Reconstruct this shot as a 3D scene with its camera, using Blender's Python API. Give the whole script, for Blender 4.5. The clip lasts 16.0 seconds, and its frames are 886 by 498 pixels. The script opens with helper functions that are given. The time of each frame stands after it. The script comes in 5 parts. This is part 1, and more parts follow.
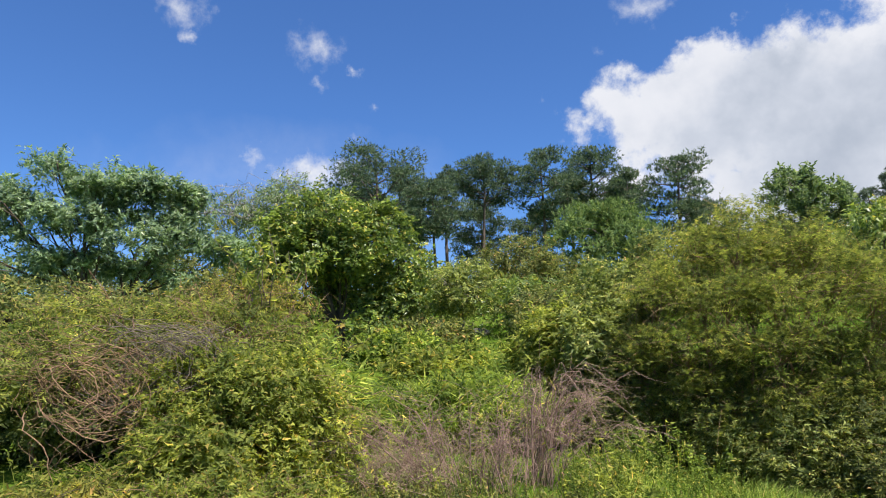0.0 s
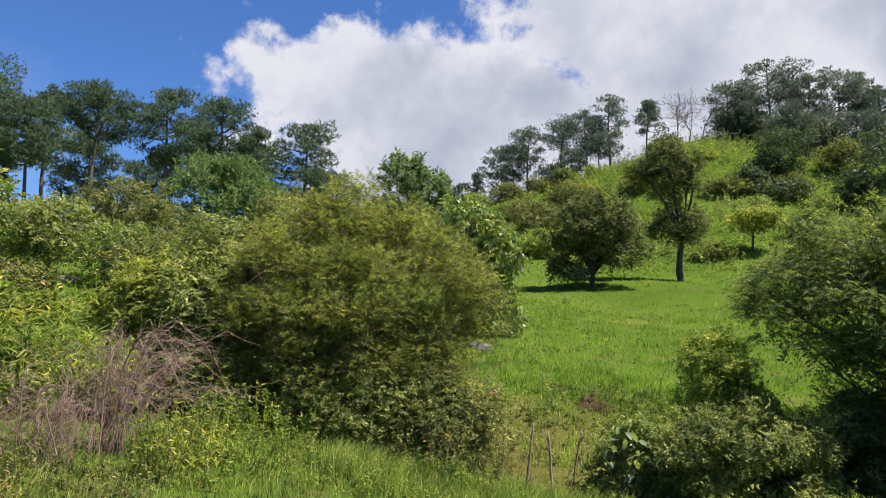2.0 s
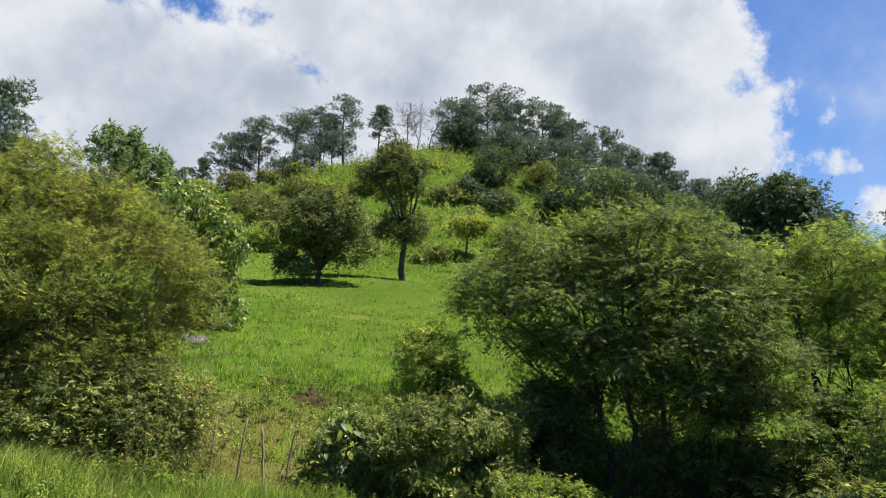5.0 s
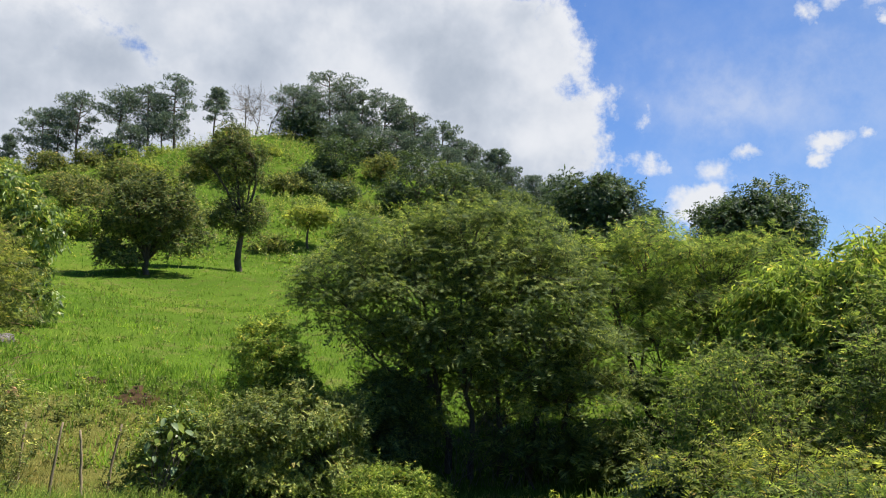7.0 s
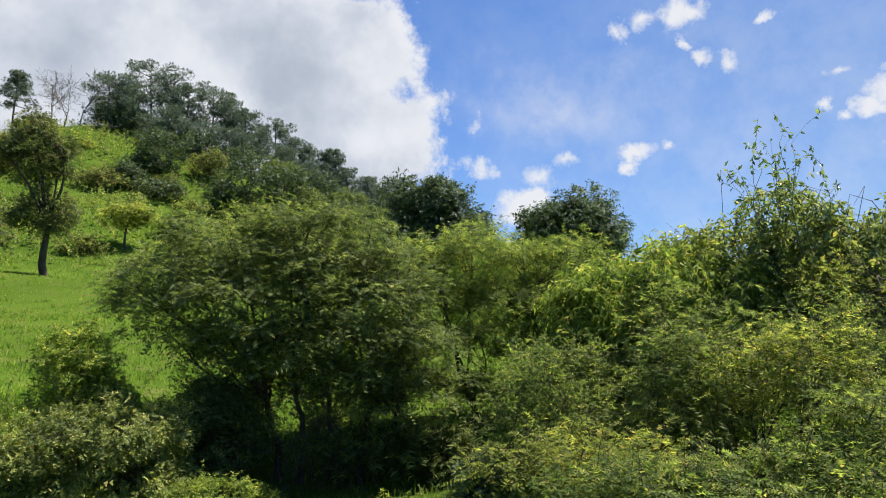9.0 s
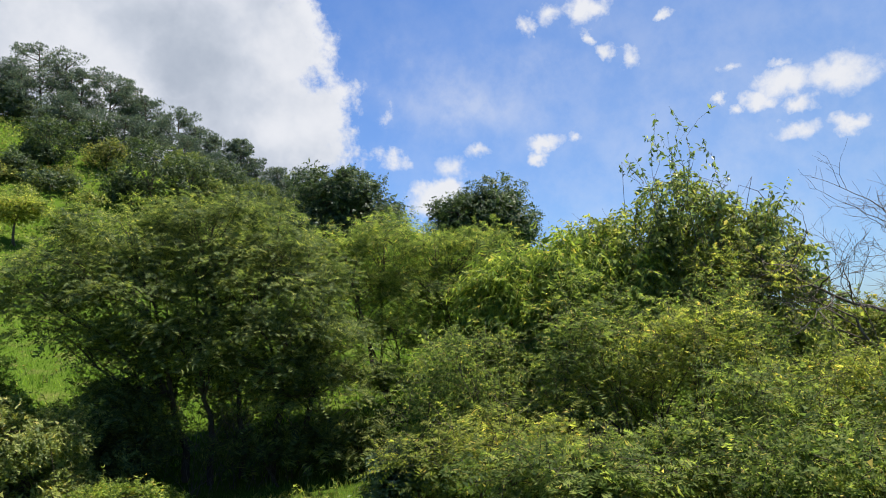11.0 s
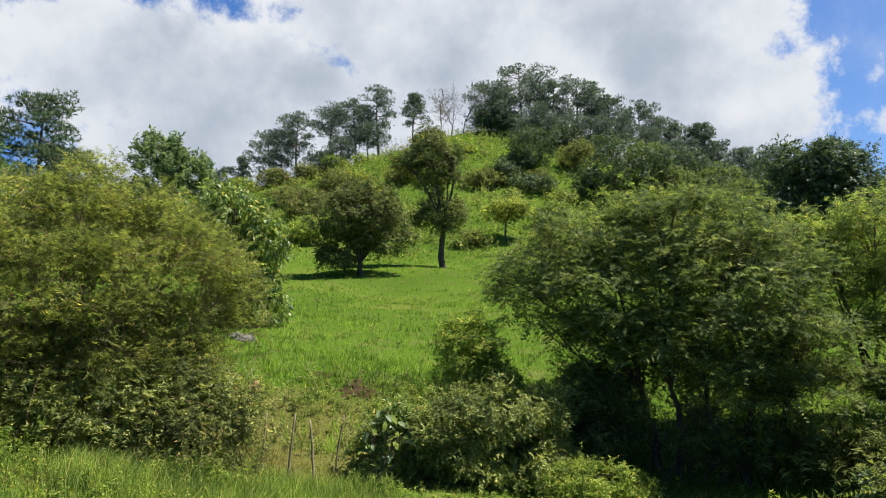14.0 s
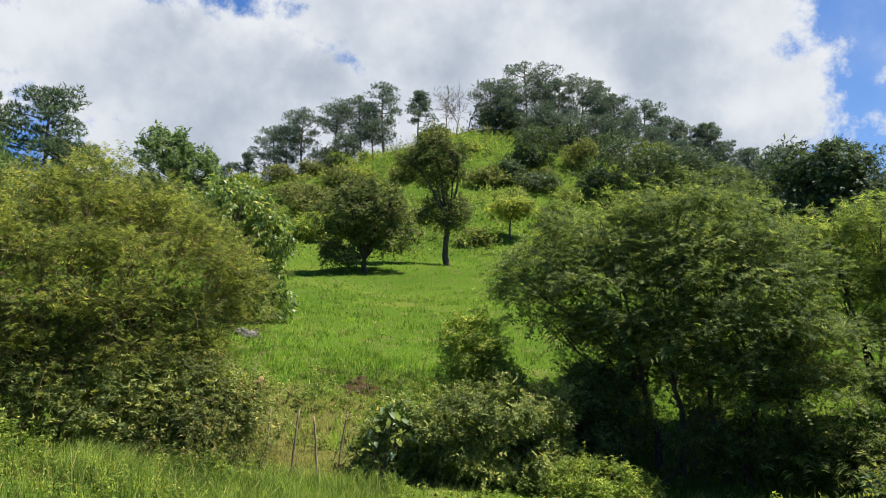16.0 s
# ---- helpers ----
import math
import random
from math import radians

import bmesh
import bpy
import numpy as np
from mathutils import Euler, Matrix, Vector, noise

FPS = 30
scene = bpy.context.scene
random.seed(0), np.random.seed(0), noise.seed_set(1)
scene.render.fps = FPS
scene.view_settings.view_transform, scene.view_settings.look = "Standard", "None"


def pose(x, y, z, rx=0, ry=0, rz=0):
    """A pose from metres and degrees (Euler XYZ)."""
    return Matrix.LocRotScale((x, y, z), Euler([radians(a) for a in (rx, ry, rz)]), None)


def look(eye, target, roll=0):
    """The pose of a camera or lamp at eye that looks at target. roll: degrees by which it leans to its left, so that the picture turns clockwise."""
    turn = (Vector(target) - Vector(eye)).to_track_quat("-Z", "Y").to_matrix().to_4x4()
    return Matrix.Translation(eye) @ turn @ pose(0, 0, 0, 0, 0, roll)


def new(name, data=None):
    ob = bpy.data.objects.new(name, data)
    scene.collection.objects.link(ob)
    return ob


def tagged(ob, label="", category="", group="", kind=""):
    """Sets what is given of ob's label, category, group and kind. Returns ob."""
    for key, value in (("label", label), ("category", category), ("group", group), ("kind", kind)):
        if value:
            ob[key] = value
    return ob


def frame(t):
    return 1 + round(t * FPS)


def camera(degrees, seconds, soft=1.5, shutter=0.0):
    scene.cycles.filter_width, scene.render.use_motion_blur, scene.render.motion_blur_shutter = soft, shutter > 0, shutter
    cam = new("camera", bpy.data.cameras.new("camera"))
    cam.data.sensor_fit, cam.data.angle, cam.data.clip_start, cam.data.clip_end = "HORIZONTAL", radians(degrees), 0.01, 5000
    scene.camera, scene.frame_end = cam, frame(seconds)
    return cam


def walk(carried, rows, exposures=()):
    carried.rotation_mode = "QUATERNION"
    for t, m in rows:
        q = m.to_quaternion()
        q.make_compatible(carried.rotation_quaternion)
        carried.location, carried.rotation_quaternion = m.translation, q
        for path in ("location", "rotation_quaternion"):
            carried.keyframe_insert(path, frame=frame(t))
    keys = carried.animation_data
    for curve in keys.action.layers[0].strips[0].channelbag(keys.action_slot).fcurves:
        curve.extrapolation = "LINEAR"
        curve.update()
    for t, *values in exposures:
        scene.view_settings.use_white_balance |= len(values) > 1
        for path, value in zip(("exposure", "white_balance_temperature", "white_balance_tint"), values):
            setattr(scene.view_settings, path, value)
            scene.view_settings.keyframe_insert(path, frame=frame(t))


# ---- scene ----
cam = camera(64.79, 16.0, soft=1.0)
PATH = [
    (0.0, (-0.096, -0.328, 1.563), (-14.537, 13.056, 5.074), -0.96),
    (0.5, (-0.095, -0.301, 1.570), (-12.436, 15.113, 4.751), -0.93),
    (1.0, (-0.096, -0.215, 1.576), (-10.109, 16.884, 4.291), 0.07),
    (1.5, (-0.066, -0.132, 1.587), (-7.934, 18.080, 4.122), 0.75),
    (2.0, (-0.089, -0.029, 1.586), (-5.757, 18.996, 4.023), 1.47),
    (2.5, (-0.146, 0.081, 1.582), (-3.485, 19.640, 4.093), 1.06),
    (3.0, (-0.125, 0.141, 1.583), (-2.303, 19.865, 4.077), 1.37),
    (3.5, (-0.080, 0.192, 1.568), (-0.903, 20.018, 4.070), 1.84),
    (4.0, (-0.052, 0.215, 1.564), (0.570, 20.044, 4.094), 1.67),
    (4.2, (-0.058, 0.189, 1.521), (0.912, 19.994, 4.127), 1.98),
    (6.3, (-0.095, 0.195, 1.512), (4.440, 19.532, 3.861), 0.99),
    (6.5, (-0.098, 0.209, 1.524), (5.117, 19.372, 3.891), 1.07),
    (7.0, (-0.101, 0.193, 1.521), (6.263, 18.996, 3.961), 0.99),
    (7.5, (-0.101, 0.181, 1.535), (7.465, 18.532, 3.983), 0.59),
    (8.0, (-0.083, 0.146, 1.535), (8.585, 17.999, 4.016), 0.12),
    (8.5, (-0.067, 0.111, 1.535), (9.616, 17.434, 4.014), -0.36),
    (9.0, (-0.070, 0.070, 1.542), (10.517, 16.857, 4.016), -0.69),
    (9.5, (-0.066, 0.050, 1.546), (11.260, 16.347, 4.021), -0.77),
    (9.7, (-0.070, 0.035, 1.546), (11.616, 16.078, 4.008), -0.81),
    (11.8, (0.021, 0.032, 1.565), (12.715, 15.342, 3.678), -2.50),
    (12.0, (0.075, 0.025, 1.582), (11.622, 16.203, 3.802), -2.25),
    (12.5, (0.097, 0.013, 1.595), (7.283, 18.527, 3.960), -1.71),
    (13.0, (0.074, 0.033, 1.597), (3.601, 19.580, 3.938), -1.26),
    (13.5, (0.040, 0.013, 1.602), (1.706, 19.820, 3.811), -0.81),
    (14.0, (0.018, 0.011, 1.604), (0.807, 19.882, 3.729), -0.56),
    (14.5, (0.007, -0.002, 1.605), (0.437, 19.885, 3.681), -0.41),
    (15.0, (0.007, -0.007, 1.606), (0.478, 19.879, 3.691), -0.22),
    (15.5, (0.008, -0.015, 1.606), (0.543, 19.869, 3.687), -0.01),
    (16.0, (-0.004, -0.007, 1.605), (0.676, 19.875, 3.669), 0.08),
]
WALK = [(t, look(eye, target, roll)) for t, eye, target, roll in PATH]
# seconds, stops, kelvin, tint
EXPOSURE = [(0.0, 1.03, 6500, 12), (0.5, 1.0, 6500, 17), (1.2, 0.94, 6500, 17), (2.2, 0.94, 6500, 14), (3.3, 0.98, 6500, 10), (4.4, 1.0, 6500, 10), (9.7, 1.0, 6500, 11), (11.8, 1.0, 6500, 12), (12.4, 1.04, 6500, 14), (13.2, 1.0, 6500, 9), (16.0, 1.0, 6500, 9)]
walk(cam, WALK, EXPOSURE)

# ---------- daylight ----------
SUN_AZ, SUN_EL = 97.0, 63.0     # degrees, clockwise from +y; above the horizon


def math_node(nt, op, a, b=None, c=None):
    n = nt.nodes.new("ShaderNodeMath")
    n.operation = op
    for i, v in enumerate((a, b, c)):
        if v is None:
            continue
        if isinstance(v, (int, float)):
            n.inputs[i].default_value = v
        else:
            nt.links.new(v, n.inputs[i])
    return n.outputs[0]


def noise_node(nt, vec, scale, detail=4.0, rough=0.55, out="Fac"):
    n = nt.nodes.new("ShaderNodeTexNoise")
    n.inputs["Scale"].default_value, n.inputs["Detail"].default_value, n.inputs["Roughness"].default_value = scale, detail, rough
    if vec is not None:
        nt.links.new(vec, n.inputs["Vector"])
    return n.outputs[out]


def ramp_node(nt, fac, stops, mode="LINEAR"):
    n = nt.nodes.new("ShaderNodeValToRGB")
    n.color_ramp.interpolation = mode
    els = n.color_ramp.elements
    while len(els) < len(stops):
        els.new(0.5)
    for e, (p, c) in zip(els, stops):
        e.position, e.color = p, (*c, 1.0) if len(c) == 3 else c
    nt.links.new(fac, n.inputs[0])
    return n.outputs[0]


def smooth_node(nt, v, lo, hi):
    n = nt.nodes.new("ShaderNodeMapRange")
    n.interpolation_type = "SMOOTHSTEP"
    n.inputs["From Min"].default_value, n.inputs["From Max"].default_value = lo, hi
    nt.links.new(v, n.inputs["Value"])
    return n.outputs["Result"]


SKY_STRENGTH, CLOUD_STRENGTH = 0.064, 0.43
# clouds: azimuth, elevation, half width, half height in degrees, weight
BIG_CLOUD = [(-4, 14, 29, 9, 1.0), (5, 27, 20, 14, 1.0), (-21.5, 19.6, 14.3, 5.4, 1.0), (23, 15, 12, 7.5, 1.0), (21, 22, 10.5, 6.5, 1.0), (2, 4, 34, 6, 1.0)]
SMALL_CLOUDS = [(52.3, 24.1, 1.3, 0.8, 1.0), (48.9, 24.2, 1.2, 0.6, 0.8), (47.0, 23.4, 0.6, 0.7, 0.85), (52.2, 22.2, 0.5, 0.4, 0.9), (53.5, 20.9, 0.8, 0.5, 0.9), (55.3, 20.3, 0.6, 0.6, 0.8), (58.3, 22.9, 0.6, 0.3, 0.9),
                (62.7, 18.5, 1.0, 0.35, 0.75), (62.1, 16.1, 0.6, 0.4, 0.95), (64.7, 15.7, 1.1, 0.7, 1.05), (66.6, 16.6, 2.0, 1.0, 1.05), (67.4, 15.0, 1.2, 0.5, 0.9), (70, 16.5, 2.5, 1.2, 1.0), (63.2, 15.1, 0.5, 0.3, 0.9), (67.0, 13.2, 1.4, 0.6, 0.85), (70.5, 13.0, 1.2, 0.5, 0.9), (66.2, 18.0, 1.2, 0.3, 0.75),
                (48.2, 14.2, 1.7, 0.55, 0.95), (47.7, 13.2, 0.7, 0.4, 0.9), (50.9, 14.7, 0.6, 0.5, 0.8), (39.6, 11.0, 1.8, 0.7, 1.1), (38.9, 10.0, 1.7, 1.0, 1.2), (40.6, 12.8, 1.8, 0.9, 0.75), (42.5, 13.9, 0.9, 0.5, 0.8),
                (-69, 27.6, 1.8, 1.2, 0.64), (-68.3, 25.8, 0.6, 0.5, 0.59), (-58, 25.9, 2.2, 1.4, 0.56), (-57.6, 23.2, 0.6, 0.5, 0.47), (-54.7, 24.2, 0.4, 0.5, 0.51), (-53, 21.6, 0.5, 0.4, 0.47), (-54, 19.1, 0.6, 0.5, 0.47),
                (-58, 16.2, 3.0, 1.3, 0.81), (-55.5, 16.2, 1.6, 1.2, 0.85), (-63, 17.2, 1.6, 1.5, 0.56), (-36.1, 20.4, 0.5, 0.4, 0.51), (-33.5, 25.3, 0.5, 0.6, 0.42), (-29.5, 28, 2.2, 1.0, 0.64)]
HAZE = [(75, 12, 36, 34, 0.30)]
VEILS = [(42.5, 18.8, 10, 4.5, 0.42), (60, 12, 34, 18, 0.26), (-60, 13, 14, 5, 0.18)]


def build_sky():
    world = bpy.data.worlds.new("daylight")
    scene.world = world
    world.use_nodes = True
    nt = world.node_tree
    nt.nodes.clear()
    out = nt.nodes.new("ShaderNodeOutputWorld")
    sky = nt.nodes.new("ShaderNodeTexSky")
    sky.sky_type, sky.sun_disc = "NISHITA", False
    sky.sun_elevation, sky.sun_rotation = radians(SUN_EL), radians(SUN_AZ)
    sky.air_density, sky.dust_density, sky.ozone_density = 1.0, 0.3, 3.0
    bg = nt.nodes.new("ShaderNodeBackground")
    bg.inputs["Strength"].default_value = SKY_STRENGTH
    tint = nt.nodes.new("ShaderNodeMix")
    tint.data_type, tint.blend_type = "RGBA", "MULTIPLY"
    tint.inputs[0].default_value, tint.inputs[7].default_value = 1.0, (0.53, 0.83, 1.23, 1.0)
    nt.links.new(sky.outputs[0], tint.inputs[6])
    nt.links.new(tint.outputs[2], bg.inputs["Color"])
    tc = nt.nodes.new("ShaderNodeTexCoord")
    sep = nt.nodes.new("ShaderNodeSeparateXYZ")
    nt.links.new(tc.outputs["Generated"], sep.inputs[0])
    az = math_node(nt, "MULTIPLY", math_node(nt, "ARCTAN2", sep.outputs[0], sep.outputs[1]), 57.2958)
    el = math_node(nt, "MULTIPLY", math_node(nt, "ARCSINE", sep.outputs[2]), 57.2958)
    warp = nt.nodes.new("ShaderNodeSeparateXYZ")
    nt.links.new(noise_node(nt, tc.outputs["Generated"], 7.0, 6.0, 0.6, "Color"), warp.inputs[0])
    frill = nt.nodes.new("ShaderNodeSeparateXYZ")
    nt.links.new(noise_node(nt, tc.outputs["Generated"], 34.0, 5.0, 0.6, "Color"), frill.inputs[0])
    near_az = math_node(nt, "MULTIPLY_ADD", math_node(nt, "SUBTRACT", frill.outputs[0], 0.5), 3.2, az)
    near_el = math_node(nt, "MULTIPLY_ADD", math_node(nt, "SUBTRACT", frill.outputs[1], 0.5), 2.4, el)
    far_az = math_node(nt, "MULTIPLY_ADD", math_node(nt, "SUBTRACT", warp.outputs[0], 0.5), 12.0, az)
    far_el = math_node(nt, "MULTIPLY_ADD", math_node(nt, "SUBTRACT", warp.outputs[1], 0.5), 9.0, el)

    def field(blobs, az=far_az, el=far_el):
        best = None
        for a, e, wa, we, k in blobs:
            u = math_node(nt, "DIVIDE", math_node(nt, "SUBTRACT", az, a), wa)
            v = math_node(nt, "DIVIDE", math_node(nt, "SUBTRACT", el, e), we)
            d = math_node(nt, "SQRT", math_node(nt, "ADD", math_node(nt, "MULTIPLY", u, u), math_node(nt, "MULTIPLY", v, v)))
            f = math_node(nt, "MULTIPLY", math_node(nt, "MAXIMUM", math_node(nt, "SUBTRACT", 1.45, d), 0.0), k)
            best = f if best is None else math_node(nt, "MAXIMUM", best, f)
        return best

    fine = noise_node(nt, tc.outputs["Generated"], 16.0, 9.0, 0.62)
    fine2 = noise_node(nt, tc.outputs["Generated"], 38.0, 8.0, 0.6)
    big = field(BIG_CLOUD)
    cover = smooth_node(nt, math_node(nt, "MULTIPLY_ADD", math_node(nt, "SUBTRACT", fine, 0.5), 1.35, big), 0.37, 0.70)
    small = smooth_node(nt, math_node(nt, "MULTIPLY_ADD", math_node(nt, "SUBTRACT", fine2, 0.5), 1.1, field([(a, e, wa * 1.5 + 0.25, we * 1.5 + 0.18, k) for a, e, wa, we, k in SMALL_CLOUDS], near_az, near_el)), 0.38, 1.3)
    veil = math_node(nt, "MULTIPLY", field(VEILS), math_node(nt, "MULTIPLY_ADD", smooth_node(nt, fine, 0.3, 0.75), 0.6, 0.4))
    mask = math_node(nt, "MAXIMUM", math_node(nt, "MAXIMUM", cover, small), math_node(nt, "MINIMUM", veil, 0.5))
    # thick parts of the cloud are grey below, the rims are white
    body = noise_node(nt, tc.outputs["Generated"], 6.0, 5.0, 0.55)
    thick = math_node(nt, "MULTIPLY", smooth_node(nt, big, 0.5, 0.95), smooth_node(nt, body, 0.28, 0.72))
    thick = math_node(nt, "MULTIPLY_ADD", math_node(nt, "SUBTRACT", 0.5, fine), math_node(nt, "MULTIPLY", smooth_node(nt, body, 0.35, 0.6), 0.55), thick)
    tone = ramp_node(nt, thick, [(0.0, (0.955, 0.985, 1.04)), (0.45, (0.715, 0.775, 0.875)), (1.0, (0.515, 0.585, 0.695))])
    cb = nt.nodes.new("ShaderNodeBackground")
    cb.inputs["Strength"].default_value = CLOUD_STRENGTH
    nt.links.new(tone, cb.inputs["Color"])
    hz = nt.nodes.new("ShaderNodeBackground")
    hz.inputs["Strength"].default_value, hz.inputs["Color"].default_value = CLOUD_STRENGTH, (0.205, 0.345, 0.505, 1.0)
    thin = nt.nodes.new("ShaderNodeMixShader")
    nt.links.new(math_node(nt, "MINIMUM", field(HAZE), 0.5), thin.inputs[0])
    nt.links.new(bg.outputs[0], thin.inputs[1])
    nt.links.new(hz.outputs[0], thin.inputs[2])
    mix = nt.nodes.new("ShaderNodeMixShader")
    nt.links.new(mask, mix.inputs[0])
    nt.links.new(thin.outputs[0], mix.inputs[1])
    nt.links.new(cb.outputs[0], mix.inputs[2])
    nt.links.new(mix.outputs[0], out.inputs[0])


build_sky()
sun_data = bpy.data.lights.new("sun", "SUN")
sun_data.energy, sun_data.angle, sun_data.color = 4.75, radians(0.53), (1.0, 0.95, 0.87)
sun = new("sun", sun_data)
sun_dir = Vector((math.sin(radians(SUN_AZ)) * math.cos(radians(SUN_EL)), math.cos(radians(SUN_AZ)) * math.cos(radians(SUN_EL)), math.sin(radians(SUN_EL))))
sun.matrix_world = look(sun_dir * 60, (0, 0, 0))


# ---------- materials ----------
def material(name):
    m = bpy.data.materials.new(name)
    m.use_nodes = True
    nt = m.node_tree
    nt.nodes.clear()
    out = nt.nodes.new("ShaderNodeOutputMaterial")
    bsdf = nt.nodes.new("ShaderNodeBsdfPrincipled")
    nt.links.new(bsdf.outputs[0], out.inputs[0])
    return m, nt, bsdf, out


def mix_rgb(nt, fac, a, b, mode="MIX"):
    n = nt.nodes.new("ShaderNodeMix")
    n.data_type, n.blend_type = "RGBA", mode
    for sock, v in ((n.inputs[0], fac), (n.inputs[6], a), (n.inputs[7], b)):
        if isinstance(v, tuple):
            sock.default_value = (*v, 1.0)
        elif isinstance(v, (int, float)):
            sock.default_value = v
        else:
            nt.links.new(v, sock)
    return n.outputs[2]


def leaf_material(name, dark, mid, light, odd=None, through_light=0.35, rough=0.65, gloss=0.08):
    """Leaves: a colour for each leaf, patches that vary in tone and mimic hollows, tufts painted lit or shaded, light
    that shines through.
    """
    m, nt, bsdf, out = material(name)
    geo = nt.nodes.new("ShaderNodeNewGeometry")
    stops = [(0.0, dark), (0.45, mid), (0.93, light)]
    stops.append((0.97, odd if odd else light))
    col = ramp_node(nt, geo.outputs["Random Per Island"], stops)
    tc = nt.nodes.new("ShaderNodeTexCoord")
    # metre-wide tone variation, deepened to paint dark hollows between lit clumps
    patch = noise_node(nt, tc.outputs["Object"], 0.9, 3.0)
    col = mix_rgb(nt, 1.0, col, ramp_node(nt, patch, [(0.32, (0.62, 0.66, 0.64)), (0.68, (1.34, 1.28, 1.12))]), "MULTIPLY")
    # light and shade of tufts painted in: random warm lighter and cool darker clumps
    tuft = noise_node(nt, tc.outputs["Object"], 3.4, 2.0)
    col = mix_rgb(nt, 1.0, col, ramp_node(nt, tuft, [(0.36, (0.66, 0.72, 0.74)), (0.64, (1.38, 1.32, 1.2))]), "MULTIPLY")
    nt.links.new(col, bsdf.inputs["Base Color"])
    bsdf.inputs["Roughness"].default_value = rough
    bsdf.inputs["Specular IOR Level"].default_value = gloss
    tr = nt.nodes.new("ShaderNodeBsdfTranslucent")
    nt.links.new(mix_rgb(nt, 1.0, col, (1.38, 1.46, 0.85), "MULTIPLY"), tr.inputs["Color"])
    mix = nt.nodes.new("ShaderNodeMixShader")
    mix.inputs[0].default_value = through_light
    nt.links.new(bsdf.outputs[0], mix.inputs[1])
    nt.links.new(tr.outputs[0], mix.inputs[2])
    nt.links.new(mix.outputs[0], out.inputs[0])
    return m


def bark_material(name, a, b, scale=9.0):
    m, nt, bsdf, out = material(name)
    tc = nt.nodes.new("ShaderNodeTexCoord")
    mp = nt.nodes.new("ShaderNodeMapping")
    mp.inputs["Scale"].default_value = (1, 1, 0.25)
    nt.links.new(tc.outputs["Object"], mp.inputs[0])
    n1 = noise_node(nt, mp.outputs[0], scale, 6.0, 0.65)
    n2 = noise_node(nt, tc.outputs["Object"], scale * 0.15, 2.0)
    col = ramp_node(nt, n1, [(0.3, a), (0.7, b)])
    col = mix_rgb(nt, 1.0, col, ramp_node(nt, n2, [(0.3, (0.75, 0.75, 0.75)), (0.7, (1.2, 1.2, 1.15))]), "MULTIPLY")
    nt.links.new(col, bsdf.inputs["Base Color"])
    bsdf.inputs["Roughness"].default_value = 0.9
    bump = nt.nodes.new("ShaderNodeBump")
    bump.inputs["Strength"].default_value, bump.inputs["Distance"].default_value = 0.6, 0.02
    nt.links.new(n1, bump.inputs["Height"])
    nt.links.new(bump.outputs[0], bsdf.inputs["Normal"])
    return m


def ground_material():
    m, nt, bsdf, out = material("grassy_ground")
    tc = nt.nodes.new("ShaderNodeTexCoord")
    big = noise_node(nt, tc.outputs["Object"], 0.16, 4.0)
    mid = noise_node(nt, tc.outputs["Object"], 1.3, 5.0, 0.6)
    fine = noise_node(nt, tc.outputs["Object"], 14.0, 5.0, 0.65)
    green = ramp_node(nt, big, [(0.3, (0.058, 0.105, 0.014)), (0.55, (0.082, 0.138, 0.018)), (0.75, (0.125, 0.155, 0.028))])
    green = mix_rgb(nt, 1.0, green, ramp_node(nt, fine, [(0.25, (0.6, 0.62, 0.55)), (0.75, (1.3, 1.25, 1.2))]), "MULTIPLY")
    dry = ramp_node(nt, fine, [(0.3, (0.10, 0.085, 0.03)), (0.7, (0.21, 0.17, 0.075))])
    col = mix_rgb(nt, math_node(nt, "MULTIPLY", smooth_node(nt, mid, 0.5, 0.75), 0.6), green, dry)
    # worn, drier ground where the gate posts stand
    sep = nt.nodes.new("ShaderNodeSeparateXYZ")
    nt.links.new(tc.outputs["Object"], sep.inputs[0])
    u = math_node(nt, "DIVIDE", math_node(nt, "ADD", sep.outputs[0], 1.8), 3.3)
    v = math_node(nt, "DIVIDE", math_node(nt, "SUBTRACT", sep.outputs[1], 13.3), 2.7)
    d = math_node(nt, "SQRT", math_node(nt, "ADD", math_node(nt, "MULTIPLY", u, u), math_node(nt, "MULTIPLY", v, v)))
    worn = smooth_node(nt, math_node(nt, "MULTIPLY_ADD", math_node(nt, "SUBTRACT", mid, 0.5), 1.6, math_node(nt, "SUBTRACT", 1.0, d)), -0.1, 0.5)
    col = mix_rgb(nt, math_node(nt, "MULTIPLY", worn, 0.75), col, ramp_node(nt, fine, [(0.3, (0.080, 0.074, 0.022)), (0.7, (0.172, 0.146, 0.046))]))
    nt.links.new(col, bsdf.inputs["Base Color"])
    bsdf.inputs["Roughness"].default_value = 1.0
    bsdf.inputs["Specular IOR Level"].default_value = 0.0
    bump = nt.nodes.new("ShaderNodeBump")
    bump.inputs["Strength"].default_value, bump.inputs["Distance"].default_value = 0.7, 0.08
    nt.links.new(fine, bump.inputs["Height"])
    nt.links.new(bump.outputs[0], bsdf.inputs["Normal"])
    return m


